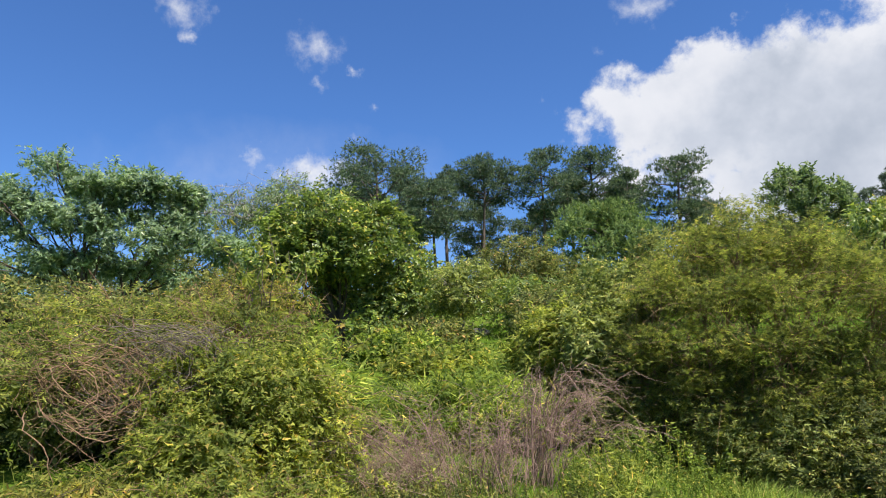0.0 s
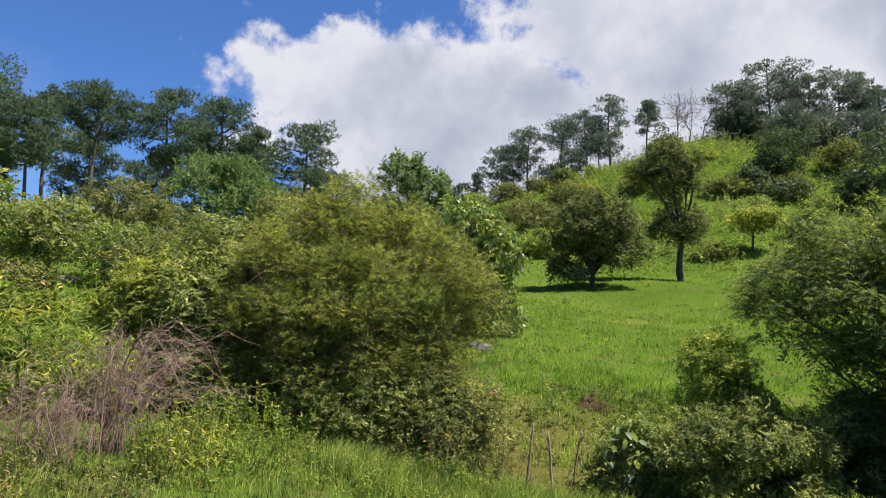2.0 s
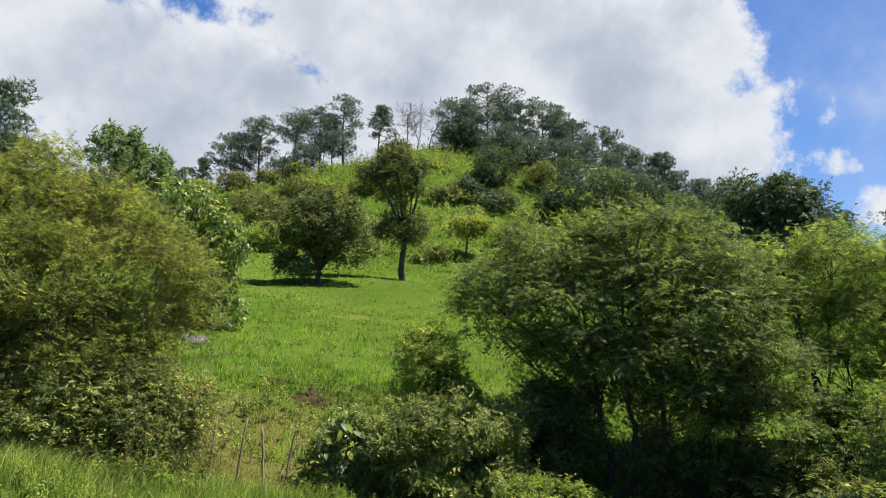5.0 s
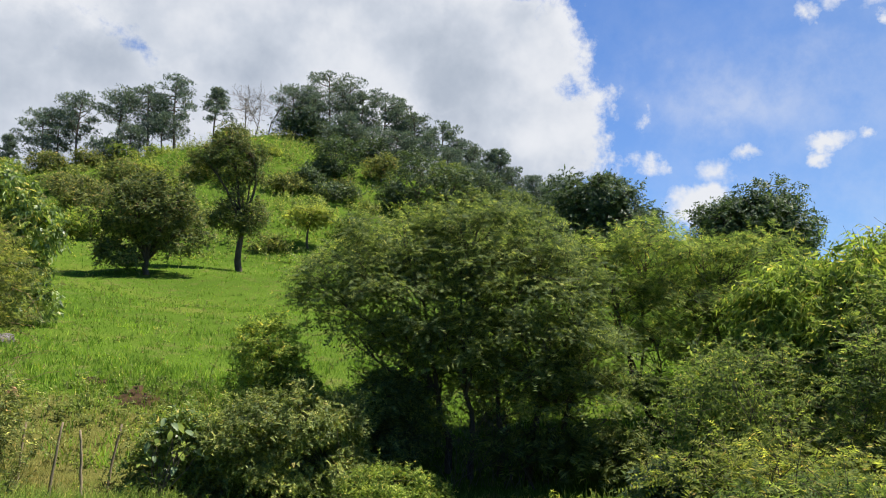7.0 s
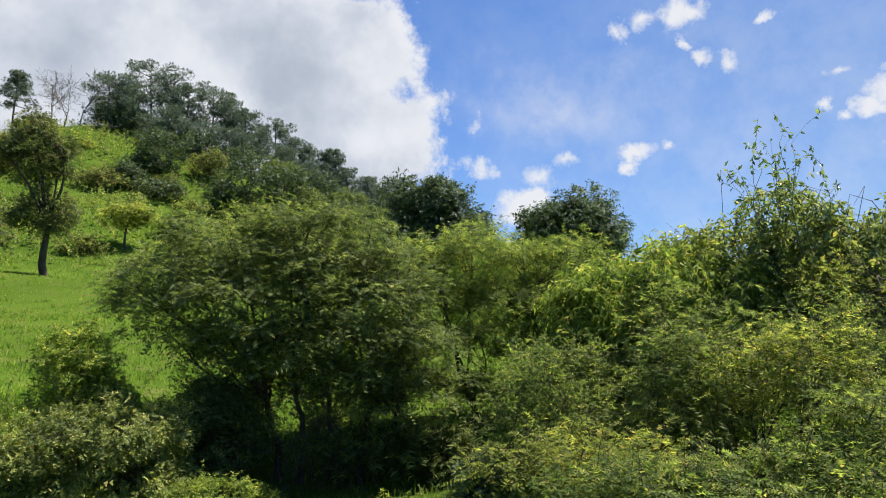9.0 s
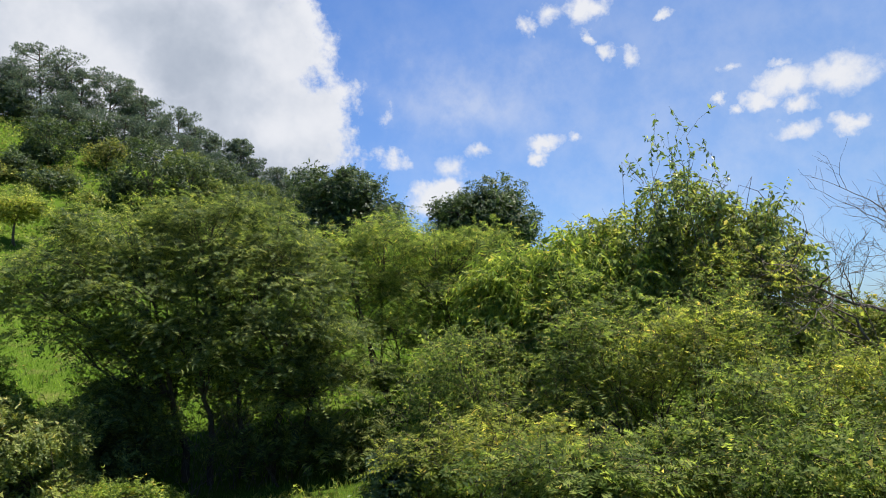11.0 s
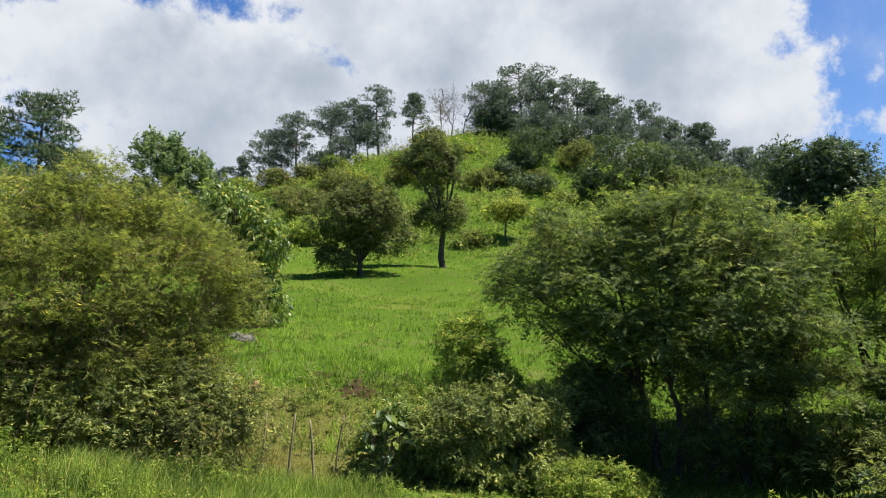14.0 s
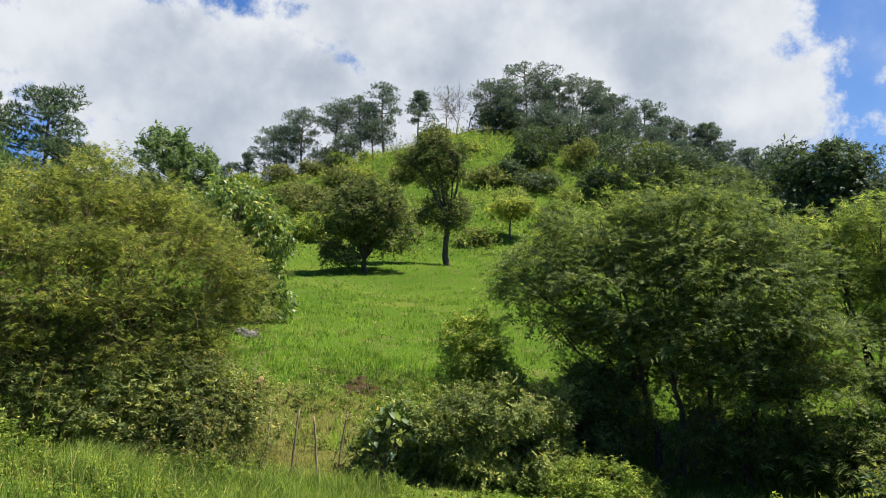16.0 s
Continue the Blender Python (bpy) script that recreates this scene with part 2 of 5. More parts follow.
def rock_material(name, a, b):
    m, nt, bsdf, out = material(name)
    tc = nt.nodes.new("ShaderNodeTexCoord")
    n1 = noise_node(nt, tc.outputs["Object"], 5.0, 7.0, 0.65)
    nt.links.new(ramp_node(nt, n1, [(0.3, a), (0.7, b)]), bsdf.inputs["Base Color"])
    bsdf.inputs["Roughness"].default_value = 0.95
    bsdf.inputs["Specular IOR Level"].default_value = 0.1
    bump = nt.nodes.new("ShaderNodeBump")
    bump.inputs["Strength"].default_value, bump.inputs["Distance"].default_value = 0.6, 0.03
    nt.links.new(n1, bump.inputs["Height"])
    nt.links.new(bump.outputs[0], bsdf.inputs["Normal"])
    return m


GROUND = ground_material()
GRASS = leaf_material("grass_blades", (0.080, 0.129, 0.032), (0.147, 0.214, 0.049), (0.254, 0.320, 0.073), (0.424, 0.365, 0.149), 0.42, 0.8, 0.05)
DRYGRASS = leaf_material("dry_grass", (0.097, 0.110, 0.035), (0.180, 0.166, 0.059), (0.282, 0.242, 0.099), (0.336, 0.262, 0.117), 0.4, 0.8, 0.05)
MEADOW = leaf_material("meadow_grass", (0.104, 0.188, 0.030), (0.156, 0.258, 0.040), (0.235, 0.330, 0.056), (0.360, 0.355, 0.102), 0.42, 0.8, 0.04)
MIMOSA = leaf_material("mimosa_leaflets", (0.085, 0.106, 0.044), (0.168, 0.194, 0.060), (0.291, 0.309, 0.094), (0.415, 0.332, 0.119), 0.52)
ACACIA = leaf_material("acacia_leaflets", (0.061, 0.089, 0.045), (0.122, 0.159, 0.064), (0.229, 0.262, 0.090), (0.319, 0.321, 0.106), 0.42)
BROAD = leaf_material("broad_leaves", (0.074, 0.119, 0.038), (0.148, 0.211, 0.056), (0.292, 0.350, 0.090), (0.542, 0.436, 0.113), 0.40, 0.38, 0.4)
YELLOWGREEN = leaf_material("yellow_green_leaves", (0.131, 0.164, 0.052), (0.233, 0.270, 0.070), (0.370, 0.383, 0.101), (0.543, 0.392, 0.127), 0.56)
BRIGHT = leaf_material("bright_green_leaves", (0.091, 0.143, 0.038), (0.190, 0.260, 0.057), (0.344, 0.392, 0.092), (0.542, 0.436, 0.124), 0.46)
SILVER = leaf_material("pale_green_leaves", (0.089, 0.131, 0.065), (0.147, 0.206, 0.102), (0.242, 0.300, 0.167), (0.381, 0.405, 0.282), 0.38, 0.45, 0.3)
DARKLEAF = leaf_material("dark_leaves", (0.031, 0.053, 0.032), (0.061, 0.092, 0.043), (0.118, 0.157, 0.066), (0.165, 0.185, 0.080), 0.3, 0.5, 0.25)
OLIVE = leaf_material("olive_leaves", (0.075, 0.094, 0.046), (0.146, 0.167, 0.061), (0.270, 0.277, 0.093), (0.397, 0.258, 0.122), 0.38)
PINE = leaf_material("pine_needles", (0.048, 0.079, 0.066), (0.089, 0.131, 0.098), (0.156, 0.209, 0.138), (0.213, 0.201, 0.148), 0.35)
YOUNGPINE = leaf_material("young_pine_needles", (0.075, 0.125, 0.060), (0.140, 0.205, 0.086), (0.225, 0.300, 0.120), (0.280, 0.300, 0.130), 0.35)
# needles of the far crest pines: distance haze painted in as paler, bluer colour
HILLPINE = leaf_material("hazy_pine_needles", (0.068, 0.097, 0.101), (0.113, 0.150, 0.143), (0.181, 0.220, 0.192), (0.232, 0.211, 0.195), 0.32)
DULL = leaf_material("dull_brown_leaves", (0.053, 0.071, 0.039), (0.108, 0.133, 0.054), (0.196, 0.213, 0.076), (0.259, 0.172, 0.081), 0.34)
BARK = bark_material("grey_brown_bark", (0.034, 0.024, 0.016), (0.110, 0.080, 0.052))
PINEBARK = bark_material("pine_bark", (0.05, 0.035, 0.028), (0.16, 0.12, 0.095))
PALEBARK = bark_material("pale_bark", (0.16, 0.14, 0.11), (0.36, 0.33, 0.27))
DRYSTEM = bark_material("dry_purple_stems", (0.145, 0.082, 0.062), (0.40, 0.265, 0.205), 6.0)
BROWNTWIG = bark_material("brown_twigs", (0.13, 0.075, 0.04), (0.32, 0.20, 0.11), 20.0)
GREYSTEM = bark_material("dry_grey_stems", (0.08, 0.06, 0.045), (0.2, 0.16, 0.12), 20.0)
POSTWOOD = bark_material("weathered_post_wood", (0.13, 0.095, 0.055), (0.32, 0.245, 0.15), 14.0)
ROCK = rock_material("grey_rock", (0.075, 0.068, 0.058), (0.21, 0.19, 0.165))
REDROCK = rock_material("orange_rock", (0.24, 0.13, 0.06), (0.42, 0.26, 0.14))
SOIL = rock_material("bare_soil", (0.022, 0.014, 0.008), (0.082, 0.049, 0.025))
SHRUBLEAF = leaf_material("grey_green_leaves", (0.103, 0.137, 0.047), (0.203, 0.242, 0.081), (0.366, 0.393, 0.123), (0.559, 0.464, 0.168), 0.42, 0.55, 0.2)
DRYLEAF = leaf_material("drying_leaves", (0.129, 0.134, 0.040), (0.241, 0.230, 0.063), (0.386, 0.353, 0.092), (0.459, 0.280, 0.101), 0.5)
FEATHER = leaf_material("feathery_leaves", (0.074, 0.112, 0.040), (0.145, 0.197, 0.062), (0.266, 0.306, 0.091), (0.423, 0.358, 0.116), 0.53)
PALEBLUE = leaf_material("blue_green_leaves", (0.101, 0.162, 0.101), (0.174, 0.251, 0.152), (0.283, 0.365, 0.234), (0.363, 0.416, 0.299), 0.42, 0.45, 0.3)


# ---------- geometry helpers ----------
def unit(v):
    return v / (np.linalg.norm(v, axis=-1, keepdims=True) + 1e-9)


def mesh_of(name, verts, faces, mat, smooth=False):
    """A mesh from arrays; all faces have the same number of corners."""
    verts, faces = np.asarray(verts, float), np.asarray(faces, np.int32)
    me = bpy.data.meshes.new(name)
    k = faces.shape[1]
    me.vertices.add(len(verts))
    me.vertices.foreach_set("co", verts.ravel())
    me.loops.add(faces.size)
    me.loops.foreach_set("vertex_index", faces.ravel())
    me.polygons.add(len(faces))
    me.polygons.foreach_set("loop_start", np.arange(len(faces), dtype=np.int32) * k)
    me.polygons.foreach_set("use_smooth", np.full(len(faces), smooth))
    me.update(calc_edges=True)
    me.materials.append(mat)
    return me


def part(name, me, parent, label=""):
    ob = new(name, me)
    ob.parent = parent
    return tagged(ob, label)


def thing(name, m, label, category, group="", kind=""):
    ob = new(name)
    ob.empty_display_size = 0.2
    ob.matrix_world = m
    return tagged(ob, label, category, group, kind)


def wave(p, s, seed):
    """A cheap smooth noise of about -1 to 1 at points p, with features of about s metres."""
    rng = np.random.default_rng(seed)
    k = unit(rng.normal(size=(6, 3))) * rng.uniform(0.6, 1.9, (6, 1)) * 3.0 / s
    return np.sin(p @ k.T + rng.uniform(0, 6.28, 6)).sum(1) / 2.6


def leaf_array(base, way, normal, length, width, droop=0.15, fold=0.12, small=False):
    """Folded four-cornered leaves, or three-cornered ones where they are small. length and width: numbers or one value a leaf."""
    n = len(base)
    length = np.broadcast_to(np.asarray(length, float), (n,))[:, None]
    width = np.broadcast_to(np.asarray(width, float), (n,))[:, None]
    way = unit(way)
    side = unit(np.cross(way, normal))
    up = np.cross(side, way)
    if small:
        v = np.stack([base + side * width * 0.5 + way * length * 0.2, base + way * length * 1.1 - up * length * droop, base - side * width * 0.5 + up * width * fold * 2], 1)
        return v.reshape(-1, 3), np.arange(n * 3).reshape(n, 3)
    mid = base + way * length * 0.45
    v = np.stack([base, mid + side * width / 2 + up * width * fold, base + way * length - up * length * droop,
                  mid - side * width / 2 + up * width * fold], 1).reshape(-1, 3)
    return v, np.arange(n * 4).reshape(n, 4)


def tubes(paths, radii, sides=5):
    """Tapered tubes: paths (n, k, 3), radii (n, k)."""
    n, k, _ = paths.shape
    tang = unit(np.gradient(paths, axis=1))
    ref = np.where(np.abs(tang[..., 2:3]) > 0.9, np.array([1.0, 0, 0]), np.array([0, 0, 1.0]))
    a = unit(np.cross(tang, ref))
    b = np.cross(tang, a)
    ang = np.arange(sides) * 2 * np.pi / sides
    v = paths[:, :, None] + radii[:, :, None, None] * (a[:, :, None] * np.cos(ang)[:, None] + b[:, :, None] * np.sin(ang)[:, None])
    idx = np.arange(n * k * sides).reshape(n, k, sides)
    nxt = np.roll(idx, -1, 2)
    f = np.stack([idx[:, :-1], nxt[:, :-1], nxt[:, 1:], idx[:, 1:]], -1).reshape(-1, 4)
    return v.reshape(-1, 3), f


def bent(a, b, k, rng, wobble=0.12, sag=0.0):
    """Paths of k points from a to b (n, 3), bent at random and lifted or sagging in the middle."""
    u = np.linspace(0, 1, k)[None, :, None]
    p = a[:, None] * (1 - u) + b[:, None] * u
    size = np.linalg.norm(b - a, axis=1)[:, None, None]
    p = p + np.cumsum(rng.normal(size=p.shape), 1) * size * wobble / k * np.sin(np.pi * u)
    p[..., 2] += (np.sin(np.pi * u) * sag * size)[..., 0]
    return p


# ---------- the lie of the land ----------
VERGE_AZ = (-180, -120, -80, -55, -35, -20, -10, 0, 25, 40, 60, 90, 180)
VERGE_UP = (0, 0.2, 0.6, 0.45, 0.25, -0.3, -0.75, -0.95, -1.05, -0.75, -0.3, 0, 0)
HILL_AZ = (-180, -100, -75, -50, -30, -18, -8, 0, 5, 10, 16, 27, 45, 75, 180)
HILL_UP = (-15, -11, -6, -1, 1.5, 6, 10.5, 18.5, 20.5, 18.5, 14.2, 9, -2, -8, -15)


def step(lo, hi, v):
    u = np.clip((v - lo) / (hi - lo), 0, 1)
    return u * u * (3 - 2 * u)


def height(x, y):
    """Height of the ground: a roadside verge, a swale with the fence, a bank, the sloping meadow and the hill."""
    x, y = np.asarray(x, float), np.asarray(y, float)
    r, az = np.hypot(x, y), np.degrees(np.arctan2(x, y))
    ahead = 1 - step(95, 135, np.abs(az))
    low = sum(np.interp(az + d, VERGE_AZ, VERGE_UP) for d in (-5, 0, 5)) / 3
    z = step(2.5, 9.5, r) * low
    flat = 1 - 0.97 * step(50, 65, az)     # the rise runs out beyond the thicket
    z = z + 1.15 * step(12.5, 17, r) * flat
    z = z + 0.140 * (np.clip(r, 16, 116) - 16) * flat
    extra = sum(np.interp(az + d, HILL_AZ, HILL_UP) for d in (-3, 0, 3)) / 3
    z = z + extra * step(54, 118, r) * flat
    p = np.stack([x, y, 0 * x], -1).reshape(-1, 3)
    z = z + (wave(p, 2.2, 5) * 0.06 * step(6, 14, r.ravel()) + wave(p, 9, 6) * 0.25 * step(14, 40, r.ravel()) + wave(p, 16, 8) * 0.9 * step(60, 95, r.ravel())).reshape(z.shape)
    z = z * ahead
    return z * (1 - step(120, 260, r))


def spot(az, r, turned=True):
    """A place on the ground, az degrees clockwise from +y and r metres away, its x axis across that way."""
    x, y = r * math.sin(radians(az)), r * math.cos(radians(az))
    return pose(x, y, float(height(x, y)), 0, 0, -az if turned else 0)


def build_ground():
    rr = np.concatenate([np.linspace(0.4, 20, 70), np.geomspace(20.5, 130, 80), np.geomspace(135, 3000, 20)])
    aa = np.radians(np.arange(0, 360, 2.0))
    R, A = np.meshgrid(rr, aa, indexing="ij")
    X, Y = R * np.sin(A), R * np.cos(A)
    V = np.stack([X, Y, height(X, Y)], -1).reshape(-1, 3)
    n, k = R.shape
    idx = np.arange(n * k).reshape(n, k)
    nx = np.roll(idx, -1, 1)
    F = np.stack([idx[:-1], idx[1:], nx[1:], nx[:-1]], -1).reshape(-1, 4)
    F = np.concatenate([F, [[idx[0, j], idx[0, j + 1], idx[0, j + 2], idx[0, 0]] for j in range(1, k - 2, 2)]])
    ob = new("ground", mesh_of("ground", V, F, GROUND, True))
    tagged(ob, "grassy sloping ground rising to a steep hill", "ground", kind="structure")


build_ground()


# ---------- plants ----------
def lobes_for(w, d, z0, z1, n, seed):
    """n overlapping lobes (x, y, z, rx, ry, rz) that fill a crown of width w and depth d between heights z0 and z1."""
    rng = np.random.default_rng(seed)
    out = [(0, 0, (z0 + z1) / 2, w * 0.30, d * 0.30, (z1 - z0) * 0.36)]
    for i in range(n):
        a = 6.283 * (i + rng.uniform(-0.3, 0.3)) / n * 2.4
        h = rng.uniform(0, 1)
        q = rng.uniform(0.35, 0.72) * math.sqrt(max(0.15, 1 - (2 * h - 0.8) ** 2))
        s = rng.uniform(0.18, 0.30)
        out.append((w / 2 * q * math.cos(a), d / 2 * q * math.sin(a), z0 + (z1 - z0) * (0.16 + 0.70 * h), w * s, d * s, (z1 - z0) * s * 0.95))
    return out


def clumps_in(lobes, n, rng, seed, shell=0.5, gap=-0.35, low=-1.1):
    """Centres and outward ways of n tufts, near the skin of the lobes, with holes."""
    L = np.array(lobes, float)
    size = (L[:, 3] * L[:, 4] * L[:, 5]) ** (2 / 3)
    cs, ds = [], []
    have = 0
    while have < n:
        m = n * 2
        j = rng.choice(len(L), m, p=size / size.sum())
        d = unit(rng.normal(size=(m, 3)))
        rad = 1 - shell * rng.random(m) ** 1.6
        rad = rad * (1 + 0.22 * wave(d * 1.0 + j[:, None] * 3.7, 1.2, seed))
        c = L[j, :3] + d * L[j, 3:] * rad[:, None]
        inside = np.zeros(m, bool)
        for k in range(len(L)):
            q = (((c - L[k, :3]) / L[k, 3:]) ** 2).sum(1)
            inside |= (q < 0.36) & (j != k)
        keep = ~inside & (wave(c, 0.22 * (L[:, 3].mean() + 0.6), seed + 1) > gap) & (c[:, 2] > 0.03) & (d[:, 2] > low)
        cs.append(c[keep])
        ds.append(d[keep])
        have += int(keep.sum())
    return np.concatenate(cs)[:n], np.concatenate(ds)[:n]


def frond_array(base, way, normal, ln, pairs, length, width, droop, rng):
    """Feather-shaped fronds: pairs of narrow pointed leaflets along an arching rachis."""
    m = len(base)
    u = (np.arange(pairs) + 0.3) / pairs
    side = unit(np.cross(way, normal))
    up = np.cross(side, way)
    fall = np.array([0, 0, 1.0]) * droop
    a = base[:, None] + way[:, None] * (u[None, :, None] * ln[:, None, None]) - fall * ((u[None] ** 2) * ln[:, None])[..., None]
    b = a + way[:, None] * width - fall * (2 * u * width)[None, :, None]
    size = length * (0.55 + 0.6 * np.sin(np.pi * (0.12 + 0.72 * u)))[None, :, None] * rng.uniform(0.65, 1.3, (m, pairs, 1))
    tips = [a + side[:, None] * size * f + way[:, None] * size * 0.5 + up[:, None] * size * rng.normal(-0.1, 0.3, (m, pairs, 1)) for f in (1.0, -1.0)]
    v = np.stack([a, b, tips[0], tips[1]], 2).reshape(-1, 3)
    f = (np.arange(m * pairs)[:, None, None] * 4 + np.array([[0, 1, 2], [1, 0, 3]])[None]).reshape(-1, 3)
    return v, f


def crown_of(cl, out, rng, sprays, leaves, reach, length, width, style, small=False):
    """Leaf mesh arrays: at each tuft several sprays, along each spray several leaves."""
    n = len(cl)
    if style in ("pinnate", "plume"):      # rosettes of fronds that arch outwards, in flat layers or rising shoots
        lift = 0.12 if style == "pinnate" else 0.6
        m = n * sprays
        turn = np.repeat(rng.uniform(0, 6.283, n), sprays) + np.tile(np.arange(sprays) * 6.283 / sprays, n) + rng.normal(size=m) * 0.4
        o = np.repeat(out, sprays, 0)
        ring = np.stack([np.cos(turn), np.sin(turn), 0 * turn], 1)
        s = unit(ring * 0.6 + o * np.array([0.8, 0.8, 0.35]) + rng.normal(size=(m, 3)) * np.array([0.3, 0.3, 0.22]) + np.array([0, 0, lift]))
        base = np.repeat(cl, sprays, 0) + rng.normal(size=(m, 3)) * reach * np.array([0.6, 0.6, 0.35])
        upv = unit(np.array([0, 0, 1.0]) + o * 0.3 + rng.normal(size=(m, 3)) * 0.4)
        return frond_array(base, s, upv, reach * rng.uniform(0.6, 1.35, m), max(4, leaves // 2), length, width, 0.3, rng)
    base = np.repeat(cl, sprays, 0) + rng.normal(size=(n * sprays, 3)) * reach * 0.40
    o = np.repeat(out, sprays, 0)
    rnd = unit(rng.normal(size=o.shape))
    if style == "hang":       # drooping leaves
        s = unit(o * 0.6 + rnd * 0.6 + np.array([0, 0, -0.15]))
    elif style == "lance":      # upright shoots with long leaves
        s = unit(o * 0.25 + rnd * 0.35 + np.array([0, 0, 0.9]))
    else:
        s = unit(o * 0.7 + rnd * 0.8 + np.array([0, 0, 0.25]))
    m = len(base)
    u = (np.arange(leaves) + 0.5) / leaves
    flip = np.where(np.arange(leaves) % 2, 1.0, -1.0)
    ln = reach * rng.uniform(0.6, 1.3, m)
    p = base[:, None] + s[:, None] * (u[None, :, None] * ln[:, None, None])
    p[..., 2] -= (u[None, :] ** 2) * ln[:, None] * (0.25 if style != "lance" else 0.1)
    upv = unit(np.array([0, 0, 1.0]) + rng.normal(size=(m, 3)) * 0.7)
    side = unit(np.cross(s, upv))
    if style == "open":         # leaves turn towards the light and away from the crown
        upv = unit(np.array([0, 0, 0.9]) + o * 0.7 + rng.normal(size=(m, 3)) * 0.4)
        side = unit(np.cross(s, upv))
    way = s[:, None] * 0.55 + side[:, None] * flip[None, :, None] * 0.8 + rng.normal(size=(m, leaves, 3)) * 0.28
    nor = np.repeat(upv[:, None], leaves, 1) + rng.normal(size=(m, leaves, 3)) * 0.5
    if style == "hang":
        way[..., 2] -= 0.75
    if style == "lance":
        way[..., 2] += 0.15
    k = m * leaves
    sz = rng.uniform(0.65, 1.25, k)
    droop = {"hang": 0.2, "lance": 0.45}.get(style, 0.18)
    return leaf_array(p.reshape(k, 3), way.reshape(k, 3), nor.reshape(k, 3), length * sz, width * sz, droop, small=small)


def plant(name, label, category, az, r, lobes, leaf, tufts, sprays, leaves, reach, length, width, style="open", stems=((0, 0),),
          girth=0.08, fork=0.3, bark=None, seed=1, shell=0.5, gap=-0.35, twigs=90, group="", bare=0.0, core=0, wild=0, wild_long=0.5):
    """A tree or bush: trunk or stems with limbs into each lobe, twigs to the tufts, and a crown of single leaves."""
    rng = np.random.default_rng(seed)
    bark = bark or BARK
    root = thing(name, spot(az, r), label, category, group)
    L = np.array(lobes, float)
    cl, out = clumps_in(lobes, tufts, rng, seed, shell, gap, {"pinnate": -0.2, "plume": -0.6}.get(style, -1.1))
    st = np.array([(sx, sy, -0.15) for sx, sy in stems], float)
    # each stem rises to a fork, from which limbs go into the lobes
    low = max(0.2, L[:, 2].min())
    tops = np.stack([st[:, 0] * 1.3 + rng.normal(size=len(st)) * 0.08, st[:, 1] * 1.3 + rng.normal(size=len(st)) * 0.08,
                     np.full(len(st), low * fork + 0.25)], 1)
    own = np.array([np.argmin(((L[i, :2] - tops[:, :2]) ** 2).sum(1)) for i in range(len(L))])
    trunk = bent(st, tops, 5, rng, 0.15)
    for one in range(len(st)):
        v, f = tubes(trunk[one:one + 1], np.linspace(1.25, 0.8, 5)[None] * girth * rng.uniform(0.8, 1.15), 8)
        part("trunk", mesh_of("trunk", v, f, bark, True), root)
    limb = bent(tops[own], L[:, :3] + np.array([0, 0, 0.3]) * L[:, 5:6], 7, rng, 0.25, 0.05)
    for one in range(len(L)):
        v, f = tubes(limb[one:one + 1], np.linspace(*((0.8, 0.3) if one == 0 else (0.55, 0.16)), 7)[None] * girth * rng.uniform(0.85, 1.1), 5)
        part("limb", mesh_of("limb", v, f, bark, True), root)
    # twigs leave the limbs part of the way along
    pick = rng.choice(len(cl), min(twigs, len(cl)), replace=False)
    near = np.argmin(((cl[pick][:, None] - L[None, :, :3]) ** 2).sum(2), 1)
    start = limb[near, rng.integers(3, 7, len(pick))]
    tw = bent(start, cl[pick] + out[pick] * (reach * 0.5 + bare), 4, rng, 0.7 if bare >= 0.3 else 0.3, 0.06)
    wv, wf = tubes(tw, np.linspace(0.2, 0.05, 4)[None] * girth * np.ones((len(pick), 1)), 3)
    if wild:
        # loose shoots that arch out of the crown, with leaves on both sides
        pk = rng.choice(len(cl), wild)
        way = unit(out[pk] * np.array([0.9, 0.9, 0.5]) + rng.normal(size=(wild, 3)) * 0.35 + np.array([0, 0, 0.55]))
        far = wild_long * rng.uniform(0.45, 1.35, wild)[:, None, None]
        u = np.linspace(0, 1, 4)[None, :, None]
        sp = cl[pk][:, None] + way[:, None] * u * far
        sp[..., 2] -= (u[..., 0] ** 2) * far[..., 0] * rng.uniform(0.1, 0.75, (wild, 1))
        sp += np.cumsum(rng.normal(size=sp.shape), 1) * 0.02 * wild_long
        if r < 20:
            sv, sf = tubes(sp, np.linspace(0.0045, 0.0015, 4)[None] * np.ones((wild, 1)), 3)
            wv, wf = np.concatenate([wv, sv]), np.concatenate([wf, sf + len(wv)])
    tagged(part("twig_work", mesh_of("twig_work", wv, wf, bark, True), root), kind="stuff")
    small = (width < 0.05 or r > 20) and style != "lance"
    cv, cf = crown_of(cl, out, rng, sprays, leaves, reach, length, width, style, small)
    if core:
        # coarser leaves deep inside, which close the crown
        j = rng.choice(len(L), core, p=(L[:, 3] * L[:, 5]) / (L[:, 3] * L[:, 5]).sum())
        d = unit(rng.normal(size=(core, 3)))
        ic = L[j, :3] + d * L[j, 3:] * rng.uniform(0.1, 0.7, (core, 1))
        ic[:, 2] = np.maximum(ic[:, 2], 0.1)
        big = 1.25 if style in ("pinnate", "plume") else 2.0
        iv, jf = crown_of(ic, d, rng, 5, 10 if style in ("pinnate", "plume") else 5, reach * 1.3, length * big, width * big, style, small)
        cv, cf = np.concatenate([cv, iv]), np.concatenate([cf, jf + len(cv)])
